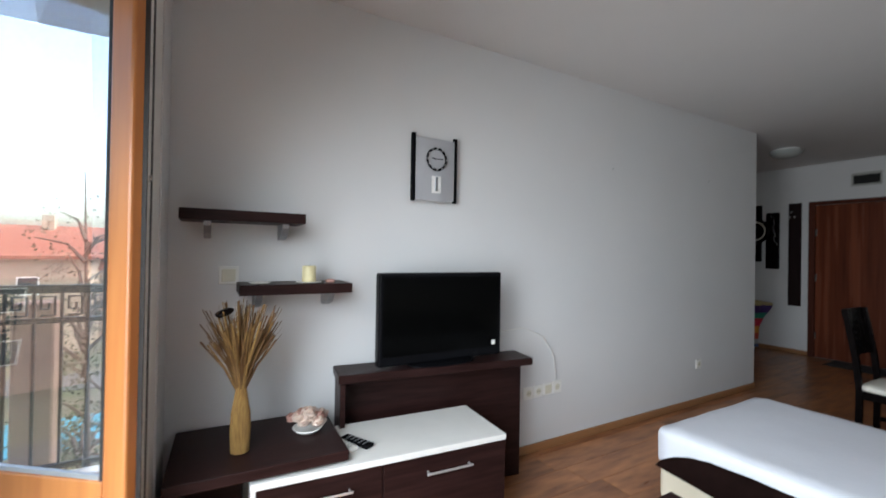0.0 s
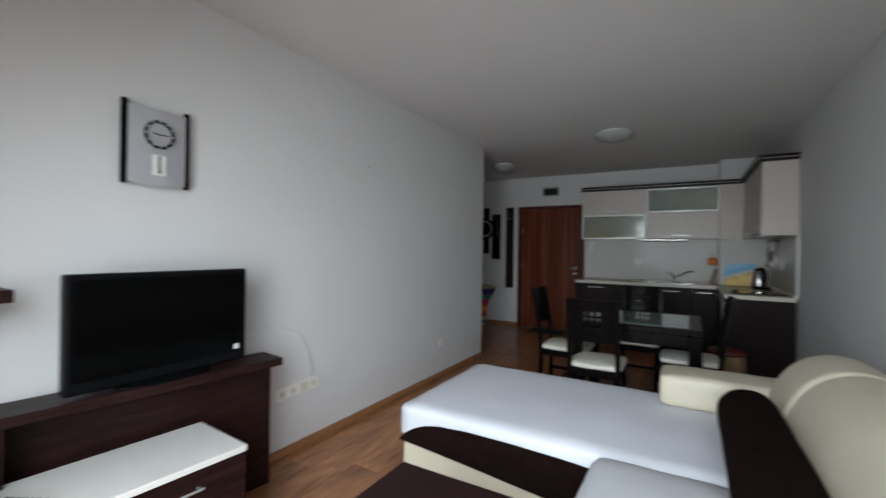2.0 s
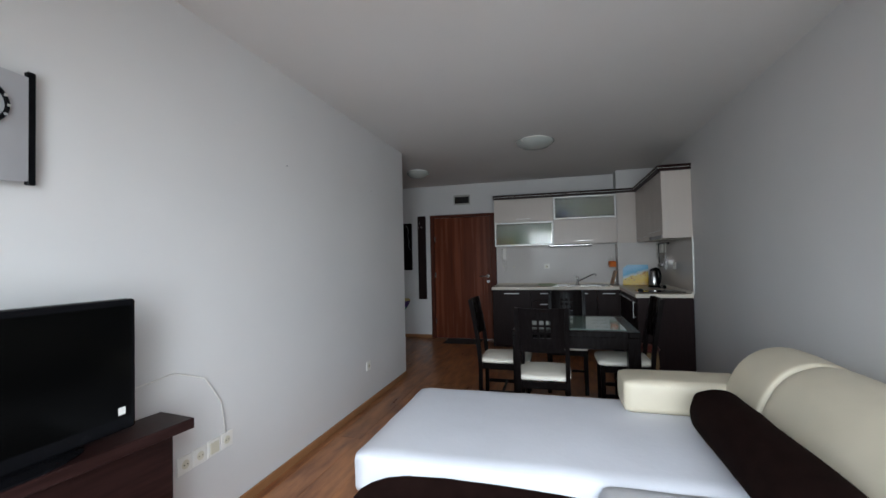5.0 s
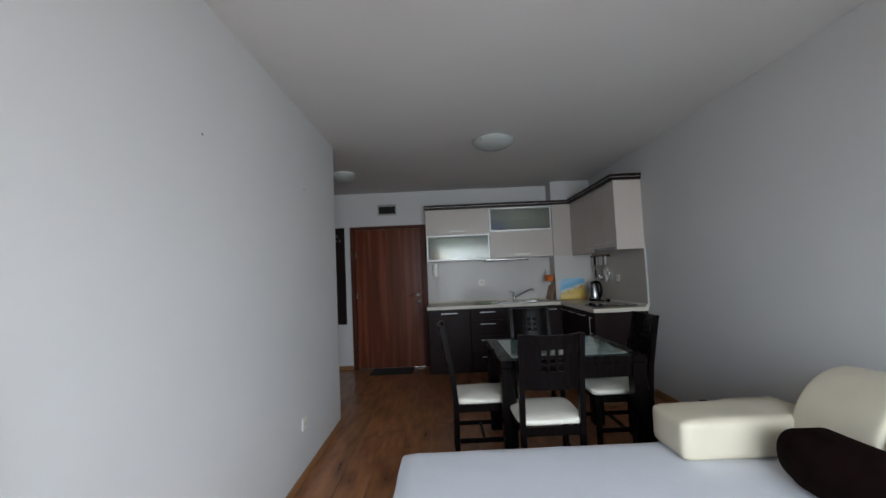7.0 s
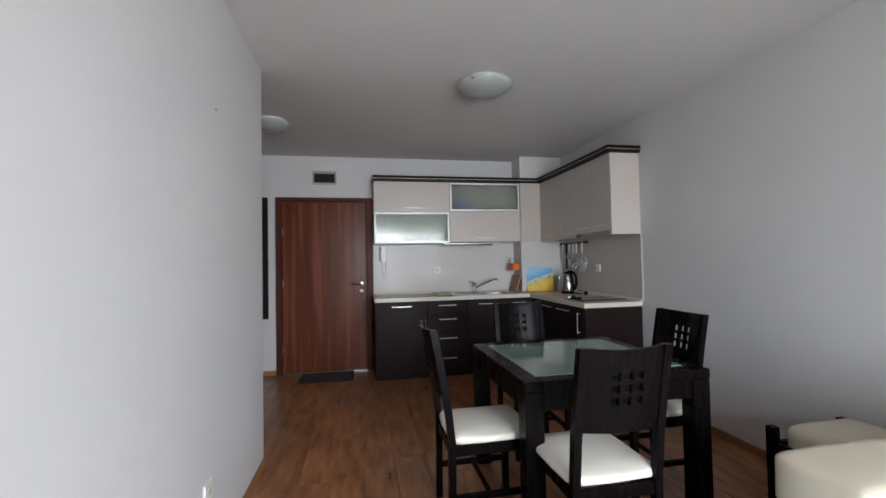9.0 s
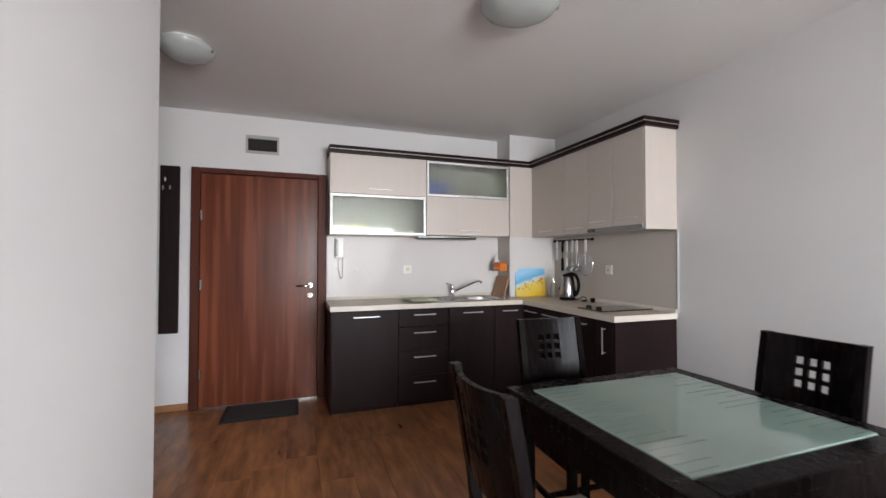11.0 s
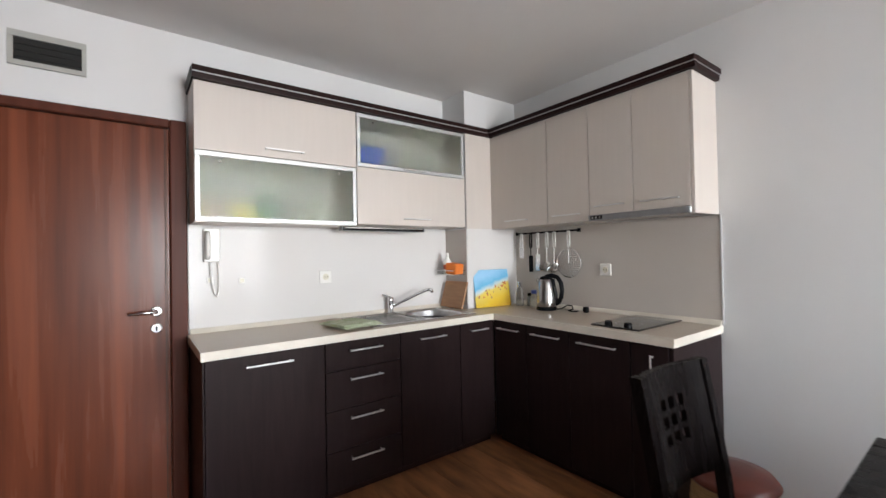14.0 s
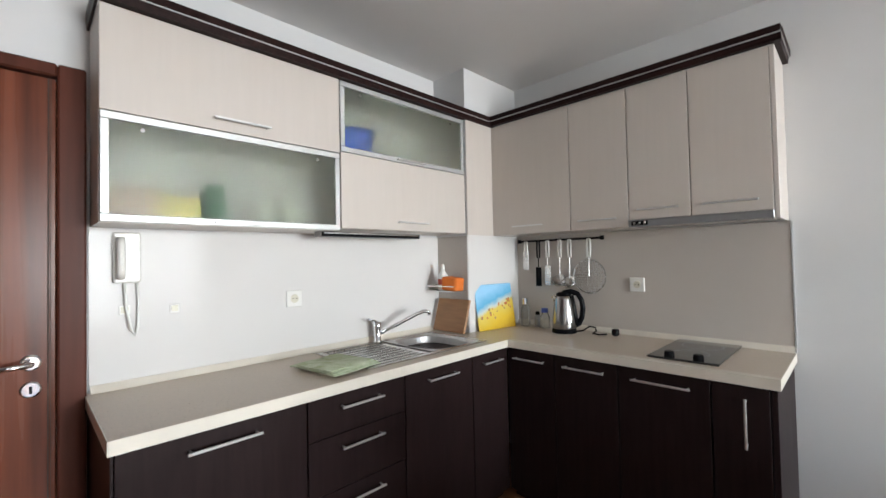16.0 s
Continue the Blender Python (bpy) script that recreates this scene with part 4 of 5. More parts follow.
def utensil(name, x, label, head, mat, handle_mat, drop):
    u = thing(name, label, "utensil", (x, -0.645, 1.478 - drop), group="utensils on the rail")
    part("hook", tube([(x, -0.662, 1.487), (x, -0.652, 1.487), (x, -0.648, 1.476)], 0.0035, 6), STEEL, u)
    part("handle", tube([(x - 0.009, -0.646, 1.36), (x - 0.011, -0.646, 1.43), (x - 0.008, -0.648, 1.475), (x + 0.008, -0.648, 1.475), (x + 0.011, -0.646, 1.43), (x + 0.009, -0.646, 1.36)], 0.006, 7), handle_mat, u, smooth=True)
    part("shaft", tube([(x, -0.646, 1.362), (x, -0.644, 1.478 - drop + 0.06)], 0.004, 6), mat, u)
    z = 1.478 - drop
    if head == "blade":
        part("head", box(x - 0.022, x + 0.022, -0.648, -0.643, z, z + 0.13, 0.002), mat, u)
    elif head == "ladle":
        part("head", moved(lathe([(0.008, -0.042), (0.036, -0.028), (0.050, 0.0), (0.048, 0.0), (0.034, -0.026), (0.005, -0.038)], (0, 0, 0), 20), pose(x, -0.622, z + 0.04, -40, 0, 0)), mat, u, smooth=True)
    elif head == "sieve":
        part("rim", tube([(x + 0.104 * math.cos(a), -0.645, z + 0.062 + 0.104 * math.sin(a)) for a in np.linspace(0, 6.2832, 29)], 0.004, 6), mat, u)
        for i in range(-6, 7):
            h = math.sqrt(0.103 ** 2 - (i * 0.0156) ** 2)
            part("wire", tube([(x + i * 0.0156, -0.646, z + 0.062 - h), (x + i * 0.0156, -0.660, z + 0.062), (x + i * 0.0156, -0.646, z + 0.062 + h)], 0.0018, 4), mat, u)
            part("wire", tube([(x - h, -0.646, z + 0.062 + i * 0.0156), (x, -0.660, z + 0.062 + i * 0.0156), (x + h, -0.646, z + 0.062 + i * 0.0156)], 0.0018, 4), mat, u)


utensil("kitchen_spatula", 7.09, "steel spatula with white handle on the rail", "blade", STEEL, WHITEP, 0.20)
utensil("kitchen_spatula", 6.99, "black plastic spatula on the rail", "blade", BLACKP, BLACKP, 0.31)
utensil("carving_fork", 6.92, "steel fork with white handle on the rail", "blade", STEEL, WHITEP, 0.30)
utensil("skimmer", 6.83, "steel skimmer with white handle on the rail", "ladle", STEEL, WHITEP, 0.30)
utensil("ladle", 6.76, "steel ladle with white handle on the rail", "ladle", STEEL, WHITEP, 0.31)
utensil("sieve", 6.63, "round wire sieve hanging on the rail", "sieve", STEEL, WHITEP, 0.30)

ket = thing("kettle", "steel electric kettle with black handle", "kettle", (6.74, -0.52, 0.901))
part("base", lathe([(0.075, 0), (0.077, 0.008), (0.072, 0.022)], (6.74, -0.52, 0.901), 28), BLACKP, ket)
part("body", lathe([(0.072, 0.023), (0.074, 0.032), (0.071, 0.08), (0.063, 0.14), (0.052, 0.195), (0.047, 0.212)], (6.74, -0.52, 0.901), 36), KETTLEST, ket, smooth=True)
part("lid", lathe([(0.0475, 0.2125), (0.045, 0.224), (0.028, 0.233), (0.005, 0.235)], (6.74, -0.52, 0.901), 28), BLACKP, ket, smooth=True)
def beside(d, z):
    """A place d metres from the kettle's axis towards its handle."""
    return (6.74 - 0.85 * d, -0.52 - 0.52 * d, 0.901 + z)


part("handle", tube([beside(-0.005, 0.226), beside(0.045, 0.236), beside(0.085, 0.222), beside(0.108, 0.185), beside(0.115, 0.135), beside(0.108, 0.088), beside(0.090, 0.052), beside(0.066, 0.040)], 0.016, 12), BLACKP, ket, smooth=True)
part("handle_spine", tube([beside(0.046, 0.212), beside(0.058, 0.15), beside(0.068, 0.09), beside(0.070, 0.04)], 0.016, 10), BLACKP, ket, smooth=True)
part("spout", tube([beside(-0.042, 0.185), beside(-0.066, 0.212)], 0.020, 10, taper=0.6), STEEL, ket)
part("power_cord", tube([beside(0.075, 0.006), beside(0.11, 0.010), beside(0.15, 0.035), beside(0.185, 0.030), beside(0.19, 0.008), (6.57, -0.55, 0.907), (6.52, -0.53, 0.907), (6.48, -0.545, 0.912)], 0.0045, 7), BLACKP, ket, "black power cord", smooth=True)
ket.scale = (0.98, 0.98, 1.06)
plug = thing("power_plug", "black mains plug lying on the worktop", "plug", (6.45, -0.58, 0.901))
part("body", lathe([(0.012, 0), (0.021, 0.008), (0.021, 0.034), (0.018, 0.04)], (6.45, -0.58, 0.901), 14), BLACKP, plug)
for x, y, h, r, mt, cap, nm, lb in ((7.06, -0.58, 0.19, 0.032, None, CHROME, "oil_bottle", "clear glass oil bottle with steel top"), (6.985, -0.61, 0.10, 0.022, GREYMETAL, BLACKP, "pepper_mill", "small dark pepper shaker"),
                                    (6.915, -0.585, 0.13, 0.033, None, BLUEP, "salt_jar", "clear plastic jar with blue lid")):
    j = thing(nm, lb, "bottle", (x, y, 0.901), group="bottles by the kettle")
    part("jar", lathe([(r, 0), (r * 1.02, 0.01), (r, h * 0.55), (r * 0.6, h * 0.75), (r * 0.55, h * 0.8)], (x, y, 0.901), 18), mt or glass_material("jar_glass", 0.05, (0.85, 0.88, 0.86), 0.3), j, smooth=True)
    part("lid", lathe([(r * 0.65, h * 0.78), (r * 0.65, h * 0.98), (r * 0.5, h)], (x, y, 0.901), 16), cap, j)
BEACH = banded("beach_picture_print", [(0.0, (0.62, 0.36, 0.03)), (0.25, (0.75, 0.50, 0.04)), (0.55, (0.72, 0.55, 0.12)), (0.63, (0.55, 0.62, 0.62)), (0.74, (0.13, 0.42, 0.66)), (1.0, (0.30, 0.58, 0.80))], "z", 0.0, 0.30, 0.25, 0.075, slope=0.33)
bp = thing("glass_chopping_board", "glass chopping board printed with a yellow beach and blue sky", "chopping board", (7.14, -0.35, 0.901))
part("board", moved(box(-0.004, 0.004, -0.175, 0.16, 0, 0.295, 0.003), pose(7.13, -0.355, 0.902, 0, 9, -8)), BEACH, bp)
POPPY = material("printed_poppy_red", (0.55, 0.14, 0.03), 0.3)
rb = random.Random(12)
for i in range(26):
    y = rb.uniform(-0.145, 0.13)
    z = min(0.27, max(0.03, 0.155 - 0.33 * y - abs(rb.gauss(0, 0.055))))
    rr = rb.uniform(0.004, 0.010)
    part("printed_flower", moved(lathe([(rr, 0), (rr * 0.9, 0.0006)], (0, 0, 0), 9), pose(7.13, -0.355, 0.902, 0, 9, -8) @ pose(-0.0042, y, z, 0, -90, 0)), POPPY if i % 3 else BOARDW, bp, "printed red flower")
cb = thing("chopping_board", "wooden chopping board leaning in the niche", "chopping board", (7.28, -0.09, 0.91))
part("board", moved(box(-0.135, 0.135, -0.009, 0.009, 0, 0.21, 0.006, 2), pose(7.285, -0.055, 0.908, 17, 0, 0)), BOARDW, cb)
ns = thing("wire_shelf", "small wire shelf in the niche", "shelf", (7.33, -0.09, 1.16))
for z in (1.165, 1.195):
    part("wire", tube([(7.205, -0.138, z), (7.205, -0.02, z), (7.44, -0.02, z), (7.44, -0.138, z)], 0.003, 6), CHROME, ns)
for i in range(10):
    part("wire", tube([(7.215 + i * 0.024, -0.138, 1.165), (7.215 + i * 0.024, -0.02, 1.165)], 0.002, 5), GREENP, ns)
ds = thing("detergent_bottle", "white dish soap bottle with red label", "bottle", (7.33, -0.07, 1.168))
part("bottle", lathe([(0.03, 0), (0.032, 0.01), (0.032, 0.09), (0.014, 0.12), (0.012, 0.135)], (7.34, -0.07, 1.169), 18), WHITEP, ds, smooth=True)
part("cap", lathe([(0.013, 0.1355), (0.011, 0.16), (0.006, 0.165)], (7.34, -0.07, 1.169), 14), WHITEP, ds)
part("label", lathe([(0.0325, 0.035), (0.0328, 0.036), (0.0328, 0.07), (0.0325, 0.071)], (7.34, -0.07, 1.169), 18), REDP, ds, "red label")
solid("sponge", moved(pillow(-0.055, 0.06, -0.045, 0.045, 0, 0.085, 0.012, 0.0, 8), pose(7.255, -0.07, 1.168, 0, -5, 8)), ORANGE, "bright orange cleaning cloth on the wire shelf", "cloth", smooth=True)
bmt = bmesh.new()
for k in range(3):
    own = box(-0.15 + k * 0.012, 0.15 - k * 0.02, -0.13 + 0.01 * k, 0.13, 0.001 + k * 0.006, 0.006 + k * 0.006, 0.0025, 2)
    bmesh.ops.subdivide_edges(own, edges=own.edges[:], cuts=3, use_grid_fill=True)
    for v in own.verts:
        v.co += 0.008 * Vector(noise.noise_vector(v.co * 16 + Vector((k, 0, 0))))
        v.co.z = max(v.co.z, 0.001)
    merge(bmt, own)
solid("towel", moved(bmt, pose(7.09, 0.86, 0.909, 0, 0, 9)), TOWEL, "folded green checked kitchen towel on the worktop", "towel", smooth=True)

# ---- dining table and chairs ----
dt = thing("dining_table", "black-brown dining table with green glass inlay", "table", (4.515, 0.61, 0.004))
TX0, TX1, TY0, TY1, TZ = 4.06, 4.97, 0.13, 1.092, 0.748
for b in (box(TX0, TX1, TY0, TY0 + 0.085, TZ - 0.045, TZ, 0.004), box(TX0, TX1, TY1 - 0.085, TY1, TZ - 0.045, TZ, 0.004),
          box(TX0, TX0 + 0.085, TY0 + 0.0855, TY1 - 0.0855, TZ - 0.045, TZ, 0.004), box(TX1 - 0.085, TX1, TY0 + 0.0855, TY1 - 0.0855, TZ - 0.045, TZ, 0.004)):
    part("top_frame", b, CHAIRW, dt)
gi = part("glass_inlay", box(TX0 + 0.0855, TX1 - 0.0855, TY0 + 0.0855, TY1 - 0.0855, TZ - 0.02, TZ + 0.003, 0.002), GREENG, dt, "green frosted glass inlay")
rl = random.Random(4)
for i in range(34):
    side = i % 2
    x = TX0 + 0.105 + (i // 2) * 0.043
    ln = rl.uniform(0.07, 0.24)
    y0 = TY0 + 0.095 if side else TY1 - 0.095 - ln
    part("etched_line", box(x - 0.0014, x + 0.0014, y0, y0 + ln, TZ + 0.0031, TZ + 0.0036), GREENLINE, gi, "dark etched line")
for x in (TX0 + 0.002, TX1 - 0.092):
    for y in (TY0 + 0.002, TY1 - 0.092):
        part("leg", box(x, x + 0.09, y, y + 0.09, 0.005, TZ - 0.046, 0.004), CHAIRW, dt)
for b in (box(TX0 + 0.093, TX1 - 0.093, TY0 + 0.02, TY0 + 0.045, TZ - 0.14, TZ - 0.046), box(TX0 + 0.093, TX1 - 0.093, TY1 - 0.045, TY1 - 0.02, TZ - 0.14, TZ - 0.046),
          box(TX0 + 0.02, TX0 + 0.045, TY0 + 0.093, TY1 - 0.093, TZ - 0.14, TZ - 0.046), box(TX1 - 0.045, TX1 - 0.02, TY0 + 0.093, TY1 - 0.093, TZ - 0.14, TZ - 0.046)):
    part("apron", b, CHAIRW, dt)


def dining_chair(x, y, rz):
    """Faces local +y; the back stands at -y."""
    c = thing("dining_chair", "black-brown wooden dining chair with ivory padded seat", "chair", (x, y, 0.004), rz=rz, group="chairs round the dining table")
    part("seat", pillow(-0.190, 0.190, -0.19, 0.215, 0.42, 0.472, 0.022, 0.014, 8), SEATL, c, "ivory vinyl seat pad", smooth=True, local=True)
    for xx in (-0.19, 0.155):
        part("leg", box(xx, xx + 0.035, 0.165, 0.20, 0.0, 0.425, 0.003), CHAIRW, c, local=True)
        s = 1 if xx > 0 else -1
        own = bmesh.new()
        xs = 0.174 * s
        pts = [(-0.20, 0.0), (-0.195, 0.43), (-0.215, 0.62), (-0.245, 0.80), (-0.277, 0.968)]
        rings = []
        for yy, zz in pts:
            rings.append([own.verts.new((xs + a * 0.016, yy + b * 0.017, zz)) for a, b in ((-1, -1), (1, -1), (1, 1), (-1, 1))])
        for a, b in zip(rings, rings[1:]):
            for k in range(4):
                own.faces.new((a[k], a[(k + 1) % 4], b[(k + 1) % 4], b[k]))
        own.faces.new(rings[0]), own.faces.new(rings[-1])
        part("back_post", own, CHAIRW, c, local=True)
        part("side_stretcher", box(xs - 0.009, xs + 0.009, -0.18, 0.164, 0.16, 0.19, 0.002), CHAIRW, c, local=True)
        part("side_rail", box(xs - 0.01, xs + 0.01, -0.18, 0.164, 0.37, 0.42, 0.002), CHAIRW, c, local=True)
    part("front_rail", box(-0.164, 0.164, 0.17, 0.19, 0.37, 0.42, 0.002), CHAIRW, c, local=True)
    part("back_rail", box(-0.157, 0.157, -0.205, -0.185, 0.37, 0.42, 0.002), CHAIRW, c, local=True)
    part("stretcher", box(-0.18, 0.18, -0.02, 0.0, 0.165, 0.185, 0.002), CHAIRW, c, local=True)
    # curved back panel with nine square openings
    own = bmesh.new()
    us = sorted({-0.157, -0.12, -0.10, 0.10, 0.12, 0.157, *(k * 0.048 + s * 0.016 for k in (-1, 0, 1) for s in (-1, 1))})
    vs = sorted({0.645, 0.69, 0.94, 0.968, *(0.815 + k * 0.048 + s * 0.016 for k in (-1, 0, 1) for s in (-1, 1))})
    ok = lambda u, v: any(abs(u - k * 0.048) < 0.015 for k in (-1, 0, 1)) and any(abs(v - 0.815 - k * 0.048) < 0.015 for k in (-1, 0, 1))
    g = [[[own.verts.new((u, -0.215 - (v - 0.62) * 0.178 - 0.030 * (1 - (u / 0.157) ** 2) + d, v - (0.006 * (1 - (u / 0.157) ** 2) if v > 0.96 else 0))) for v in vs] for u in us] for d in (-0.009, 0.009)]
    nu, nv = len(us) - 1, len(vs) - 1
    full = [[not ok((us[i] + us[i + 1]) / 2, (vs[j] + vs[j + 1]) / 2) for j in range(nv)] for i in range(nu)]
    for i in range(nu):
        for j in range(nv):
            if not full[i][j]:
                continue
            for d in (0, 1):
                own.faces.new((g[d][i][j], g[d][i + 1][j], g[d][i + 1][j + 1], g[d][i][j + 1]))
            for di, dj, a, b in ((-1, 0, (i, j), (i, j + 1)), (1, 0, (i + 1, j), (i + 1, j + 1)), (0, -1, (i, j), (i + 1, j)), (0, 1, (i, j + 1), (i + 1, j + 1))):
                p, q = i + di, j + dj
                if not (0 <= p < nu and 0 <= q < nv and full[p][q]):
                    own.faces.new((g[0][a[0]][a[1]], g[0][b[0]][b[1]], g[1][b[0]][b[1]], g[1][a[0]][a[1]]))
    part("backrest", own, CHAIRW, c, local=True)
    return c


chair_a = dining_chair(4.415, 1.195, 180)
copy_thing(chair_a, pose(3.96, 0.845, 0.004, 0, 0, -90))
copy_thing(chair_a, pose(4.485, 0.20, 0.004, 0, 0, 0))
copy_thing(chair_a, pose(5.05, 0.645, 0.004, 0, 0, 88))

bk = thing("wicker_basket", "pale wicker basket with red-brown leather lid", "basket", (5.44, -0.12, 0.004))
part("body", lathe([(0.12, 0), (0.135, 0.02), (0.155, 0.18), (0.15, 0.32), (0.145, 0.33)], (5.44, -0.12, 0.004), 32), WICKER, bk, smooth=True)
for k in range(9):
    r = 0.138 + 0.018 * math.sin(0.35 * k)
    part("weave", tube([(5.44 + r * math.cos(a), -0.12 + r * math.sin(a), 0.035 + 0.034 * k) for a in np.linspace(0, 6.2832, 33)], 0.006, 5), WICKER, bk)
part("lid", lathe([(0.160, 0.331), (0.170, 0.345), (0.150, 0.372), (0.08, 0.388), (0.01, 0.392)], (5.44, -0.12, 0.004), 32), REDLEATHER, bk, "red-brown leather lid", smooth=True)

# ---- sofa bed ----
sofa = thing("sofa_bed", "cream leatherette sofa bed pulled out, with white sheet", "sofa", (2.6, 0.2, 0.004))
part("base", box(1.15, 3.54, YR + 0.10, 0.56, 0.03, 0.26, 0.03, 3), CREAML, sofa, smooth=False)
part("bed_base", box(2.475, 3.53, 0.565, 1.69, 0.03, 0.212, 0.03, 3), CREAML, sofa)
part("foot", box(1.25, 1.31, -0.5, 0.5, 0.0, 0.03), CHAIRW, sofa)
part("foot", box(3.40, 3.46, -0.5, 1.6, 0.0, 0.03), CHAIRW, sofa)
arc = [(1.692, 0.212), (1.66, 0.25), (1.60, 0.29), (1.52, 0.322), (1.42, 0.342), (1.25, 0.352), (1.0, 0.35), (0.75, 0.342), (0.57, 0.33), (0.57, 0.11), (0.75, 0.125), (1.0, 0.15), (1.25, 0.175), (1.5, 0.197)]
part("brown_panel", prism(arc, "x", 2.447, 2.48), BROWNF, sofa, "dark brown curved fabric inset")
part("bed_mattress", pillow(2.458, 3.555, -0.20, 1.705, 0.213, 0.415, 0.045, 0.005, 22), SHEET, sofa, "white fitted sheet over the mattress", smooth=True)
part("seat_cushion", pillow(1.17, 2.455, 0.05, 0.60, 0.255, 0.425, 0.06, 0.01, 16), GREYF, sofa, "pale grey seat cushion", smooth=True)


def roll_cushion(x0, x1, top):
    """A padded back section: a leaning rounded roll swept along x, drawn in at its seams."""
    outline = [(-0.10, 0.36), (-0.115, 0.46), (-0.14, 0.58), (-0.18, 0.68), (-0.235, 0.76), (-0.31, top - 0.022), (-0.40, top), (-0.49, top - 0.012), (-0.57, top - 0.06), (-0.625, 0.68), (-0.64, 0.55), (-0.64, 0.36)]
    own, rows, mid = bmesh.new(), [], Vector((-0.40, 0.52))
    n = 16
    for i in range(n + 1):
        u = i / n
        x = x0 + (x1 - x0) * (0.5 - 0.5 * math.cos(math.pi * u))
        edge = min(x - x0, x1 - x)
        pull = 1 - 0.11 * max(0.0, 1 - edge / 0.022) ** 2
        row_pts = []
        for y, z in outline:
            p = mid + (Vector((y, z)) - mid) * pull
            q = Vector((x, p.x, p.y))
            row_pts.append(own.verts.new(q + 0.006 * Vector(noise.noise_vector(q * 5))))
        rows.append(row_pts)
    k = len(outline)
    for ra, rb in zip(rows, rows[1:]):
        for j in range(k):
            own.faces.new((ra[j], ra[(j + 1) % k], rb[(j + 1) % k], rb[j]))
    own.faces.new(rows[0]), own.faces.new(rows[-1])
    return own


for x0, x1, top in ((1.14, 1.772, 0.815), (1.768, 2.882, 0.83), (2.878, 3.29, 0.832)):
    ob = part("back_cushion", roll_cushion(x0, x1, top), CREAML, sofa, smooth=True)
    sub = ob.modifiers.new("soft", 'SUBSURF')
    sub.levels = sub.render_levels = 2
part("back_frame", box(1.16, 3.46, YR + 0.03, -0.50, 0.05, 0.55, 0.03, 2), CREAML, sofa)
part("bolster", moved(pillow(-0.98, 0.98, -0.125, 0.125, -0.125, 0.125, 0.115, 0.008, 14), pose(2.15, -0.025, 0.528, 0, 0, 0)), BROWNF, sofa, "dark brown padded bolster", smooth=True)
part("armrest", pillow(3.25, 3.555, -0.30, 0.372, 0.42, 0.606, 0.032, 0.006, 14), CREAML, sofa, "cream padded armrest", smooth=True)
pf = thing("pouf", "low cream cushioned stool with dark wooden corner posts", "pouf", (3.86, -0.48, 0.004))
part("cushion", pillow(3.66, 4.04, -0.66, -0.25, 0.30, 0.462, 0.05, 0.012, 10), CREAML, pf, "cream leatherette cushion", smooth=True)
for x0, x1, y0, y1 in ((3.62, 4.08, -0.245, -0.215), (3.62, 4.08, -0.69, -0.665), (3.62, 3.65, -0.66, -0.25), (4.05, 4.08, -0.66, -0.25)):
    part("frame_rail", box(x0, x1, y0 + 0.001, y1 - 0.001, 0.28, 0.36, 0.004), CHAIRW, pf)
part("base", box(3.652, 4.048, -0.66, -0.25, 0.27, 0.299), BROWNF, pf)
for x in (3.615, 4.045):
    for y in (-0.695, -0.25):
        part("leg", box(x, x + 0.045, y, y + 0.045, 0.0, 0.435, 0.004), CHAIRW, pf)

# ---- coffee table ----
ct = thing("coffee_table", "low dark wenge coffee table", "table", (1.5, 1.0, 0.004))
part("tabletop", box(1.16, 1.87, 0.72, 1.25, 0.41, 0.45, 0.004), WENGE_H, ct)
part("shelf", box(1.20, 1.83, 0.76, 1.21, 0.14, 0.16, 0.002), WENGE_H, ct)
for x in (1.19, 1.78):
    for y in (0.75, 1.16):
        part("leg", box(x, x + 0.06, y, y + 0.06, 0.003, 0.409, 0.003), WENGE, ct)

# ---- television wall ----
ts = thing("tv_lowboard", "dark brown low cabinet with white top and two doors", "cabinet", (1.05, 2.09, 0.004), rz=-4.2)
W2, D2 = 0.537, 0.195
part("body", box(-W2 + 0.018, W2 - 0.018, -D2 + 0.02, D2, 0.03, 0.457), WENGE_H, ts, local=True)
part("side", box(-W2, -W2 + 0.017, -D2 + 0.004, D2, 0.0, 0.457, 0.001), WHITETOP, ts, "white side board", local=True)
part("side", box(W2 - 0.017, W2, -D2 + 0.004, D2, 0.0, 0.457, 0.001), WENGE_H, ts, local=True)
part("top", box(-W2 - 0.002, W2 + 0.002, -D2 - 0.004, D2, 0.458, 0.484, 0.002), WHITETOP, ts, "white laminate top", local=True)
for x0, x1 in ((-W2 + 0.019, -0.052), (-0.048, W2 - 0.001)):
    d = part("door", box(x0, x1, -D2, -D2 + 0.018, 0.03, 0.455, 0.0015), WENGE_H, ts, local=True)
    xm = (x0 + x1) / 2
    part("handle", bar_handle(bmesh.new(), (xm - 0.11, -D2 - 0.026, 0.39), (xm + 0.11, -D2 - 0.026, 0.39), (0, -0.026, 0)), HANDLE, d, "brushed steel bar handle", local=True)
tb = thing("tv_bench", "dark wenge television bench board with back panel", "cabinet", (1.43, 2.26, 0.004), rz=-7.0)
part("top", box(-0.53, 0.54, -0.09, 0.105, 0.695, 0.735, 0.003), WENGE_H, tb, local=True)
part("back_panel", box(-0.52, 0.565, 0.07, 0.10, 0.0, 0.694, 0.002), WENGE_H, tb, local=True)
part("side", box(-0.52, -0.495, -0.07, 0.069, 0.0, 0.694, 0.002), WENGE_H, tb, local=True)
tv = thing("television", "flat black television with glossy frame on oval foot", "television", (1.45, 2.25, 0.74), rz=-1.0)
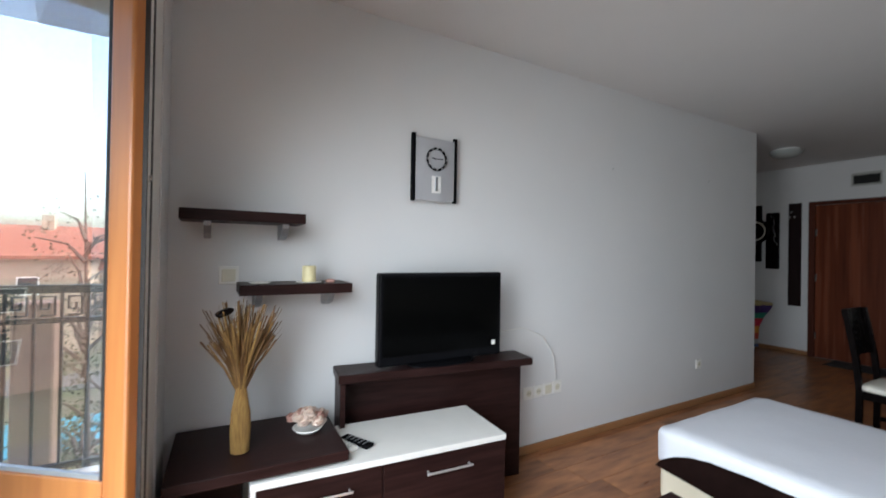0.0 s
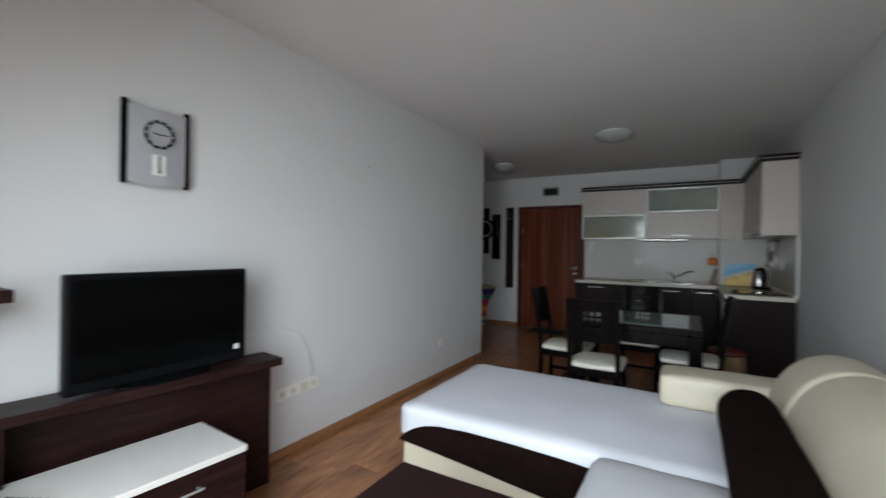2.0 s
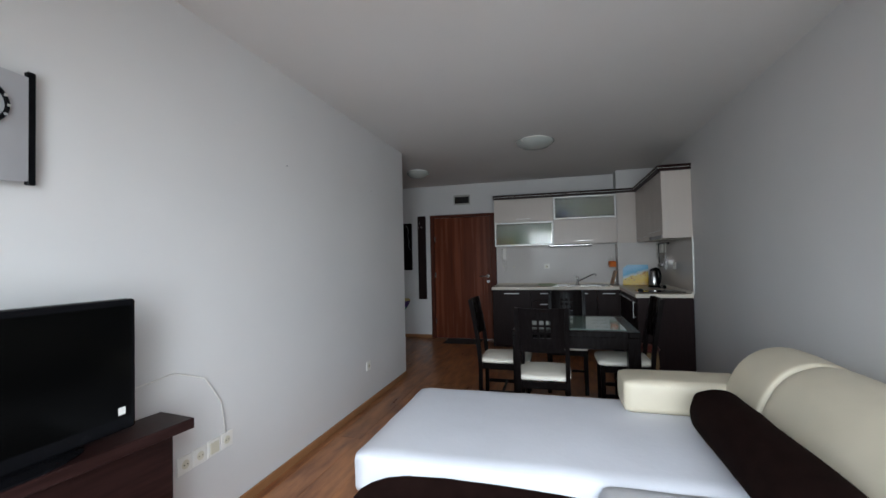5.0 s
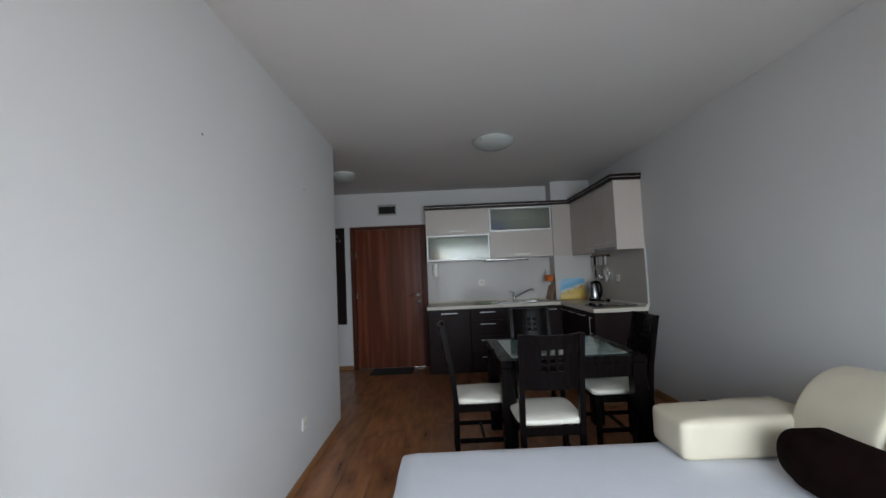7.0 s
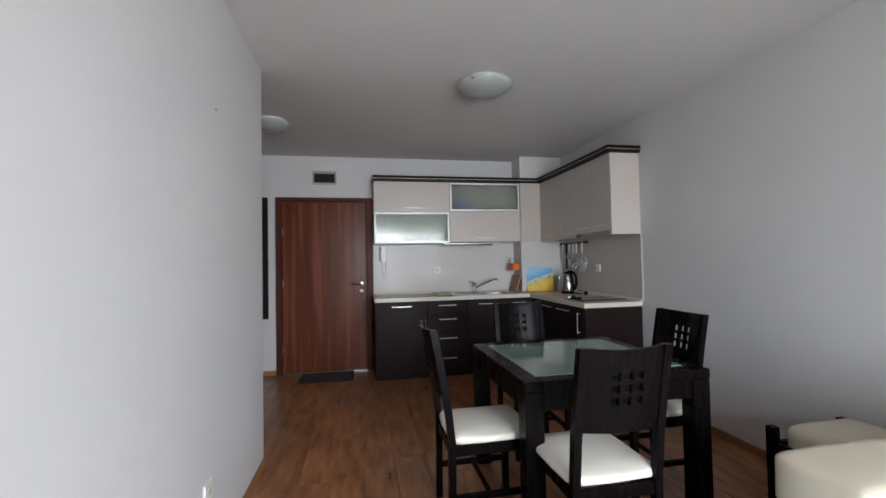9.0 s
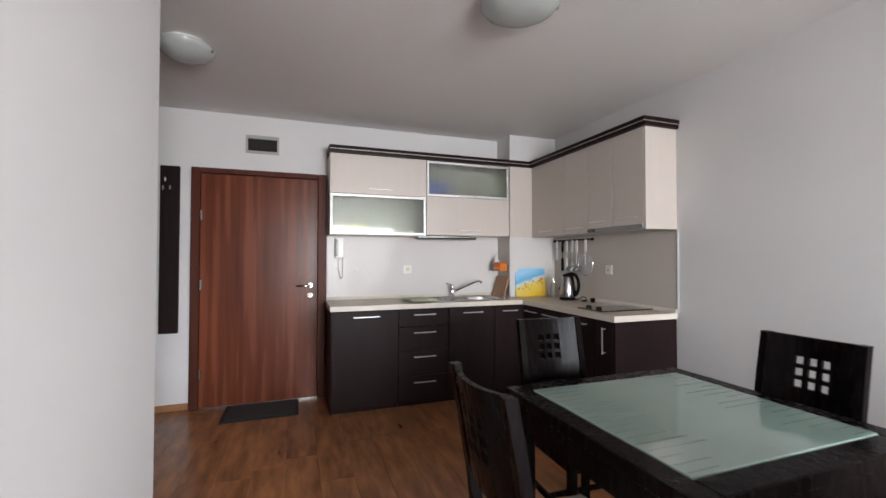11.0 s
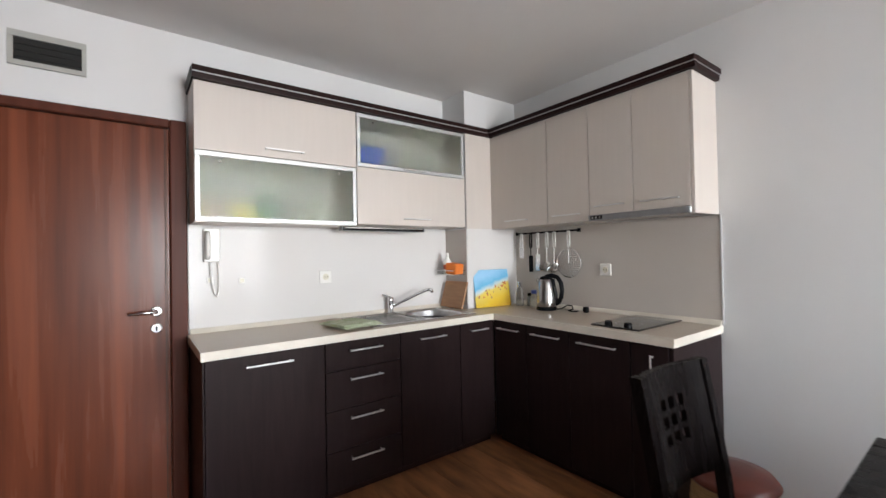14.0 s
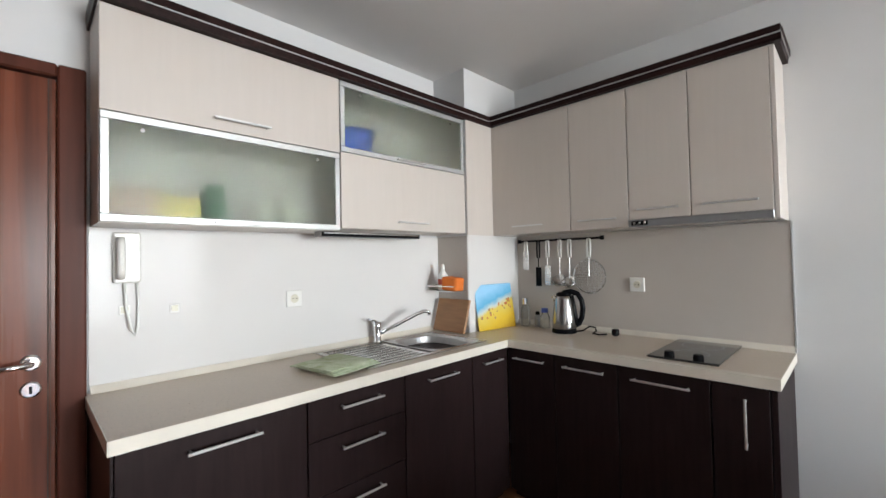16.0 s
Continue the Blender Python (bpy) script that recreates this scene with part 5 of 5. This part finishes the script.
part("frame", box(-0.366, 0.366, -0.02, 0.035, 0.012, 0.475, 0.010, 2), BLACKP, tv, local=True)
part("screen", box(-0.345, 0.345, -0.0225, -0.0205, 0.060, 0.452), SCREEN, tv, local=True)
part("rear_housing", box(-0.25, 0.25, 0.0355, 0.075, 0.10, 0.40, 0.015, 2), BLACKP, tv, local=True)
part("neck", box(-0.05, 0.05, -0.01, 0.03, 0.005, 0.046), BLACKP, tv, local=True)
part("foot", moved(lathe([(0.10, 0), (0.10, 0.006), (0.06, 0.014)], (0, 0, 0), 32), pose(0, 0, 0.0) @ Matrix.Diagonal((2.0, 0.85, 1, 1))), BLACKP, tv, local=True, smooth=False)
part("sticker", box(0.30, 0.325, -0.0232, -0.0226, 0.070, 0.096), WHITEP, tv, "small white sticker", local=True)
solid("tv_cable", tube([(1.80, 2.33, 0.79), (1.95, 2.40, 0.835), (2.15, 2.425, 0.84), (2.33, 2.43, 0.77), (2.43, 2.428, 0.62), (2.455, 2.426, 0.45)], 0.0032, 7), WHITEP, "thin white aerial cable against the wall", "cable", smooth=True)
for i, x in enumerate((2.215, 2.30, 2.385, 2.47)):
    socket("wall_socket", (x, YT - 0.0005, 0.40 + 0.003 * i), -90, "ivory wall socket in a row of four", i != 2)
socket("wall_socket", (4.194, YT - 0.0005, 0.364), -90, "single white wall socket on the long wall")
sw = socket("light_switch", (0.438, YT - 0.0005, 1.203), -90, "ivory light switch plate beside the shelf", False)

cs = thing("corner_console", "dark wenge corner console on side panels", "cabinet", (0.55, 2.15, 0.004), rz=-2.0)
part("top", box(-0.31, 0.31, -0.215, 0.25, 0.495, 0.535, 0.003), WENGE_H, cs, local=True)
part("side", box(-0.305, -0.27, -0.20, 0.245, 0.0, 0.494, 0.002), WENGE_H, cs, local=True)
part("back", box(-0.269, -0.05, 0.21, 0.24, 0.0, 0.494, 0.002), WENGE_H, cs, local=True)


def wall_shelf(x0, x1, z, brackets):
    s = thing("wall_shelf", "dark wenge floating shelf on grey brackets", "shelf", ((x0 + x1) / 2, YT - 0.11, z), group="wall shelves")
    part("board", box(x0, x1, YT - 0.22, YT - 0.001, z, z + 0.044, 0.002), WENGE_H, s)
    for x in brackets:
        part("bracket", prism([(YT - 0.001, z - 0.001), (YT - 0.16, z - 0.001), (YT - 0.155, z - 0.02), (YT - 0.12, z - 0.05), (YT - 0.06, z - 0.068), (YT - 0.001, z - 0.07)], "x", x - 0.014, x + 0.014), GREYMETAL, s, "satin grey bracket")


wall_shelf(0.252, 0.729, 1.437, (0.35, 0.655))
wall_shelf(0.470, 0.945, 1.128, (0.55, 0.865))
cd = thing("candle", "ivory pillar candle on the shelf", "candle", (0.765, 2.31, 1.173))
part("wax", lathe([(0.030, 0), (0.031, 0.004), (0.031, 0.070), (0.027, 0.073), (0.006, 0.069)], (0.765, 2.31, 1.177), 24), WAX, cd, smooth=False)
part("wick", tube([(0.765, 2.31, 1.245), (0.766, 2.31, 1.257)], 0.0012, 5), BLACKP, cd)
part("saucer", lathe([(0.045, 0), (0.06, 0.003), (0.06, 0.005), (0.04, 0.0045)], (0.765, 2.31, 1.1722), 24), WHITEP, cd, "small white saucer")
solid("saucer", lathe([(0.03, 0), (0.045, 0.004), (0.045, 0.006), (0.03, 0.005)], (0.555, 2.31, 1.1722), 24), WHITEP, "small white saucer on the shelf", "saucer")
solid("pebble", moved(pillow(-0.02, 0.02, -0.014, 0.014, 0, 0.016, 0.007, 0.002, 4), pose(0.86, 2.30, 1.1725)), ROSE_D, "small decorative stone on the shelf", "stone", smooth=True)

ck = thing("wall_clock", "grey metal wall clock with pendulum and black side bars", "clock", (1.469, 2.42, 1.62))
own = bmesh.new()
n = 12
prof = [(1.345 + 0.245 * i / n, 2.395 + 0.022 * (2 * i / n - 1) ** 2 * 0 - 0.012 * math.sin(math.pi * i / n)) for i in range(n + 1)]
ring_b, ring_t = [], []
for x, y in prof + [(x, y + 0.008) for x, y in reversed(prof)]:
    s = math.sin(math.pi * (x - 1.345) / 0.245)
    ring_b.append(own.verts.new((x, y, 1.618 - 0.012 * s)))
    ring_t.append(own.verts.new((x, y, 1.962 + 0.0 * s)))
k = len(ring_b)
for i in range(k):
    own.faces.new((ring_b[i], ring_b[(i + 1) % k], ring_t[(i + 1) % k], ring_t[i]))
half = n + 1
for ring in (ring_b, ring_t):
    for i in range(n):
        own.faces.new((ring[i], ring[i + 1], ring[k - 2 - i], ring[k - 1 - i]))
part("plate", own, CLOCKM, ck, smooth=False)
part("backing", box(1.36, 1.575, 2.408, YT - 0.001, 1.64, 1.94), BLACKP, ck)
for x in (1.322, 1.590):
    part("side_bar", box(x, x + 0.024, 2.398, 2.418, 1.607, 1.985, 0.003), BLACKP, ck, "black side bar")
cx, cz = 1.467, 1.845
part("dial_ring", tube([(cx + 0.060 * math.cos(a), 2.379, cz + 0.060 * math.sin(a)) for a in np.linspace(0, 6.2832, 37)], 0.007, 6), BLACKP, ck, "dark dial ring")
part("dial", moved(lathe([(0.072, 0), (0.072, 0.004)], (0, 0, 0), 40), pose(cx, 2.388, cz, 90, 0, 0)), CLOCKM, ck)
for i in range(12):
    a = i * math.pi / 6
    part("hour_mark", box(cx + 0.060 * math.cos(a) - 0.004, cx + 0.060 * math.cos(a) + 0.004, 2.3705, 2.3735, cz + 0.060 * math.sin(a) - 0.004, cz + 0.060 * math.sin(a) + 0.004), ALU, ck)
part("hand", tube([(cx, 2.381, cz), (cx + 0.040, 2.381, cz + 0.004)], 0.0025, 5), BLACKP, ck)
part("hand", tube([(cx, 2.380, cz), (cx - 0.028, 2.380, cz + 0.006)], 0.003, 5), BLACKP, ck)
part("pendulum_window", box(cx - 0.03, cx + 0.03, 2.379, 2.3815, 1.655, 1.75, 0.001), WHITEP, ck, "pale pendulum window")
part("pendulum", box(cx - 0.008, cx + 0.008, 2.376, 2.3785, 1.665, 1.745, 0.001), CHROME, ck)
for x, z in ((3.021, 1.977), (4.322, 2.008)):
    solid("screw_plug", moved(lathe([(0.006, 0), (0.005, 0.004)], (0, 0, 0), 10), pose(x, YT - 0.0002, z, 90, 0, 0)), GREYMETAL, "small grey screw plug in the wall", "screw")

# vase of dried reeds
VX, VY, VZ = 0.475, 2.10, 0.5425
vs_ = thing("reed_vase", "tall bound reed vase with spreading dried grasses", "vase", (VX, VY, VZ))
PR = [(0.029, 0), (0.031, 0.03), (0.034, 0.09), (0.031, 0.15), (0.021, 0.205), (0.016, 0.24), (0.018, 0.26)]
part("body", lathe(PR, (VX, VY, VZ), 26), STRAW, vs_, smooth=True)
rv = random.Random(7)
bind = bmesh.new()
for i in range(36):
    a = 2 * math.pi * i / 36
    tube([(VX + (r + 0.001) * math.cos(a), VY + (r + 0.001) * math.sin(a), VZ + z + 0.002) for r, z in PR], 0.0026, 5, bind)
part("reed_binding", bind, STRAW, vs_, "vertical reed stems")
for i in range(250):
    a, sp = rv.uniform(0, 6.283), (rv.random() ** 0.55) * 0.145
    h = rv.uniform(0.47, 0.605) - sp * 0.35
    r0 = 0.012 * rv.random()
    b = a + rv.uniform(-0.25, 0.25)
    p = [(VX + r0 * math.cos(a), VY + r0 * math.sin(a), VZ + 0.22), (VX + (r0 + sp * 0.36) * math.cos(a), VY + (r0 + sp * 0.36) * math.sin(a), VZ + 0.22 + (h - 0.22) * 0.5), (VX + sp * math.cos(b), VY + sp * math.sin(b), VZ + h)]
    part("grass_stem", tube(p, rv.uniform(0.0012, 0.0032), 4, taper=rv.choice((0.3, 1.0, 1.5))), STRAW if i % 5 < 2 else STRAW_D, vs_)
part("dark_flower", moved(pillow(-0.03, 0.03, -0.02, 0.02, 0, 0.02, 0.009, 0.003, 4), pose(VX - 0.062, VY - 0.03, VZ + 0.535, 0, -20, 20)), CHAIRW, vs_, "dark dried flower head")

# bowl of fabric roses
fb = thing("flower_bowl", "low dish of pale fabric roses", "flowers", (0.745, 2.18, 0.536))
part("dish", lathe([(0.04, 0), (0.055, 0.012), (0.064, 0.022), (0.060, 0.022), (0.045, 0.010), (0.01, 0.008)], (0.745, 2.18, 0.5365), 24), WHITEP, fb, smooth=True)
rf = random.Random(2)
for i in range(11):
    a, r = 2.4 * i, 0.021 * math.sqrt(i)
    c = Vector((0.745 + r * math.cos(a), 2.18 + r * math.sin(a), 0.577 + 0.036 * (1 - r / 0.09)))
    own = bmesh.new()
    for k in range(9):
        b2 = k * 2.4
        rr = 0.004 + 0.0025 * k
        m = Matrix.Translation(c + Vector((rr * math.cos(b2), rr * math.sin(b2), 0.012 - 0.0016 * k))) @ Euler((0, radians(55 - 4 * k), b2 + math.pi)).to_matrix().to_4x4()
        merge(own, moved(lathe([(0.006, -0.003), (0.017, 0.0), (0.022, 0.004), (0.017, 0.003), (0.004, 0.0)], (0, 0, 0), 9), m))
    part("rose", own, ROSE_D if i % 4 == 1 else ROSE, fb, smooth=True)

# remotes on the white top
for nm, x, y, rz, mt, lb in (("remote_control", 0.875, 2.06, 22, WHITEP, "small white remote control on the low cabinet"), ("remote_control", 0.93, 2.072, 28, BLACKP, "black television remote control on the low cabinet")):
    rc = thing(nm, lb, "remote", (x, y, 0.490), rz=rz)
    ln = 0.08 if mt is BLACKP else 0.06
    part("case", box(-0.024, 0.024, -ln, ln, 0, 0.016, 0.005, 2), mt, rc, local=True)
    for i in range(5):
        for j in (-1, 0, 1):
            part("button", box(j * 0.013 - 0.004, j * 0.013 + 0.004, -ln * 0.7 + i * ln * 0.3, -ln * 0.7 + i * ln * 0.3 + 0.007, 0.0162, 0.018), GREYMETAL, rc, local=True)

# ---- laminate floor, plank by plank ----
solid("sub_floor", box(XW - 0.06, XB + 0.12, YR - 0.12, YH + 0.12, -0.12, -0.006), JOINT, "dark layer under the laminate", "floor", "structure")
floor = thing("floor", "brown oak laminate floor in long planks", "floor", (3.8, 1.0, 0.0), kind="structure")
PL, PW = 1.285, 0.193
plank_meshes = []
for v in range(6):
    b = box(-PL / 2 + 0.0006, PL / 2 - 0.0006, -PW / 2 + 0.0006, PW / 2 - 0.0006, -0.006, 0.0035, 0.0012)
    me = finish("plank", b, PLANK)
    plank_meshes.append(me)
rp = random.Random(9)
row = 0
y = YR - 0.01
while y + PW < YH + 0.1:
    lo = XW - 0.06 if y < YT else XC - 0.06
    x = lo - rp.random() * PL * 0.7
    while x < XB:
        a, b = max(x, lo), min(x + PL, XB - 0.002)
        if b - a > 0.01:
            ob = new("plank", rp.choice(plank_meshes))
            ob.parent = floor
            ob.matrix_basis = Matrix.Translation(((a + b) / 2 - 3.8, y + PW / 2 - 1.0, 0.0)) @ pose(0, 0, 0, 0, 0, rp.choice((0, 180))) @ Matrix.Diagonal(((b - a) / PL, 1, 1, 1))
        x += PL
    y += PW
    row += 1
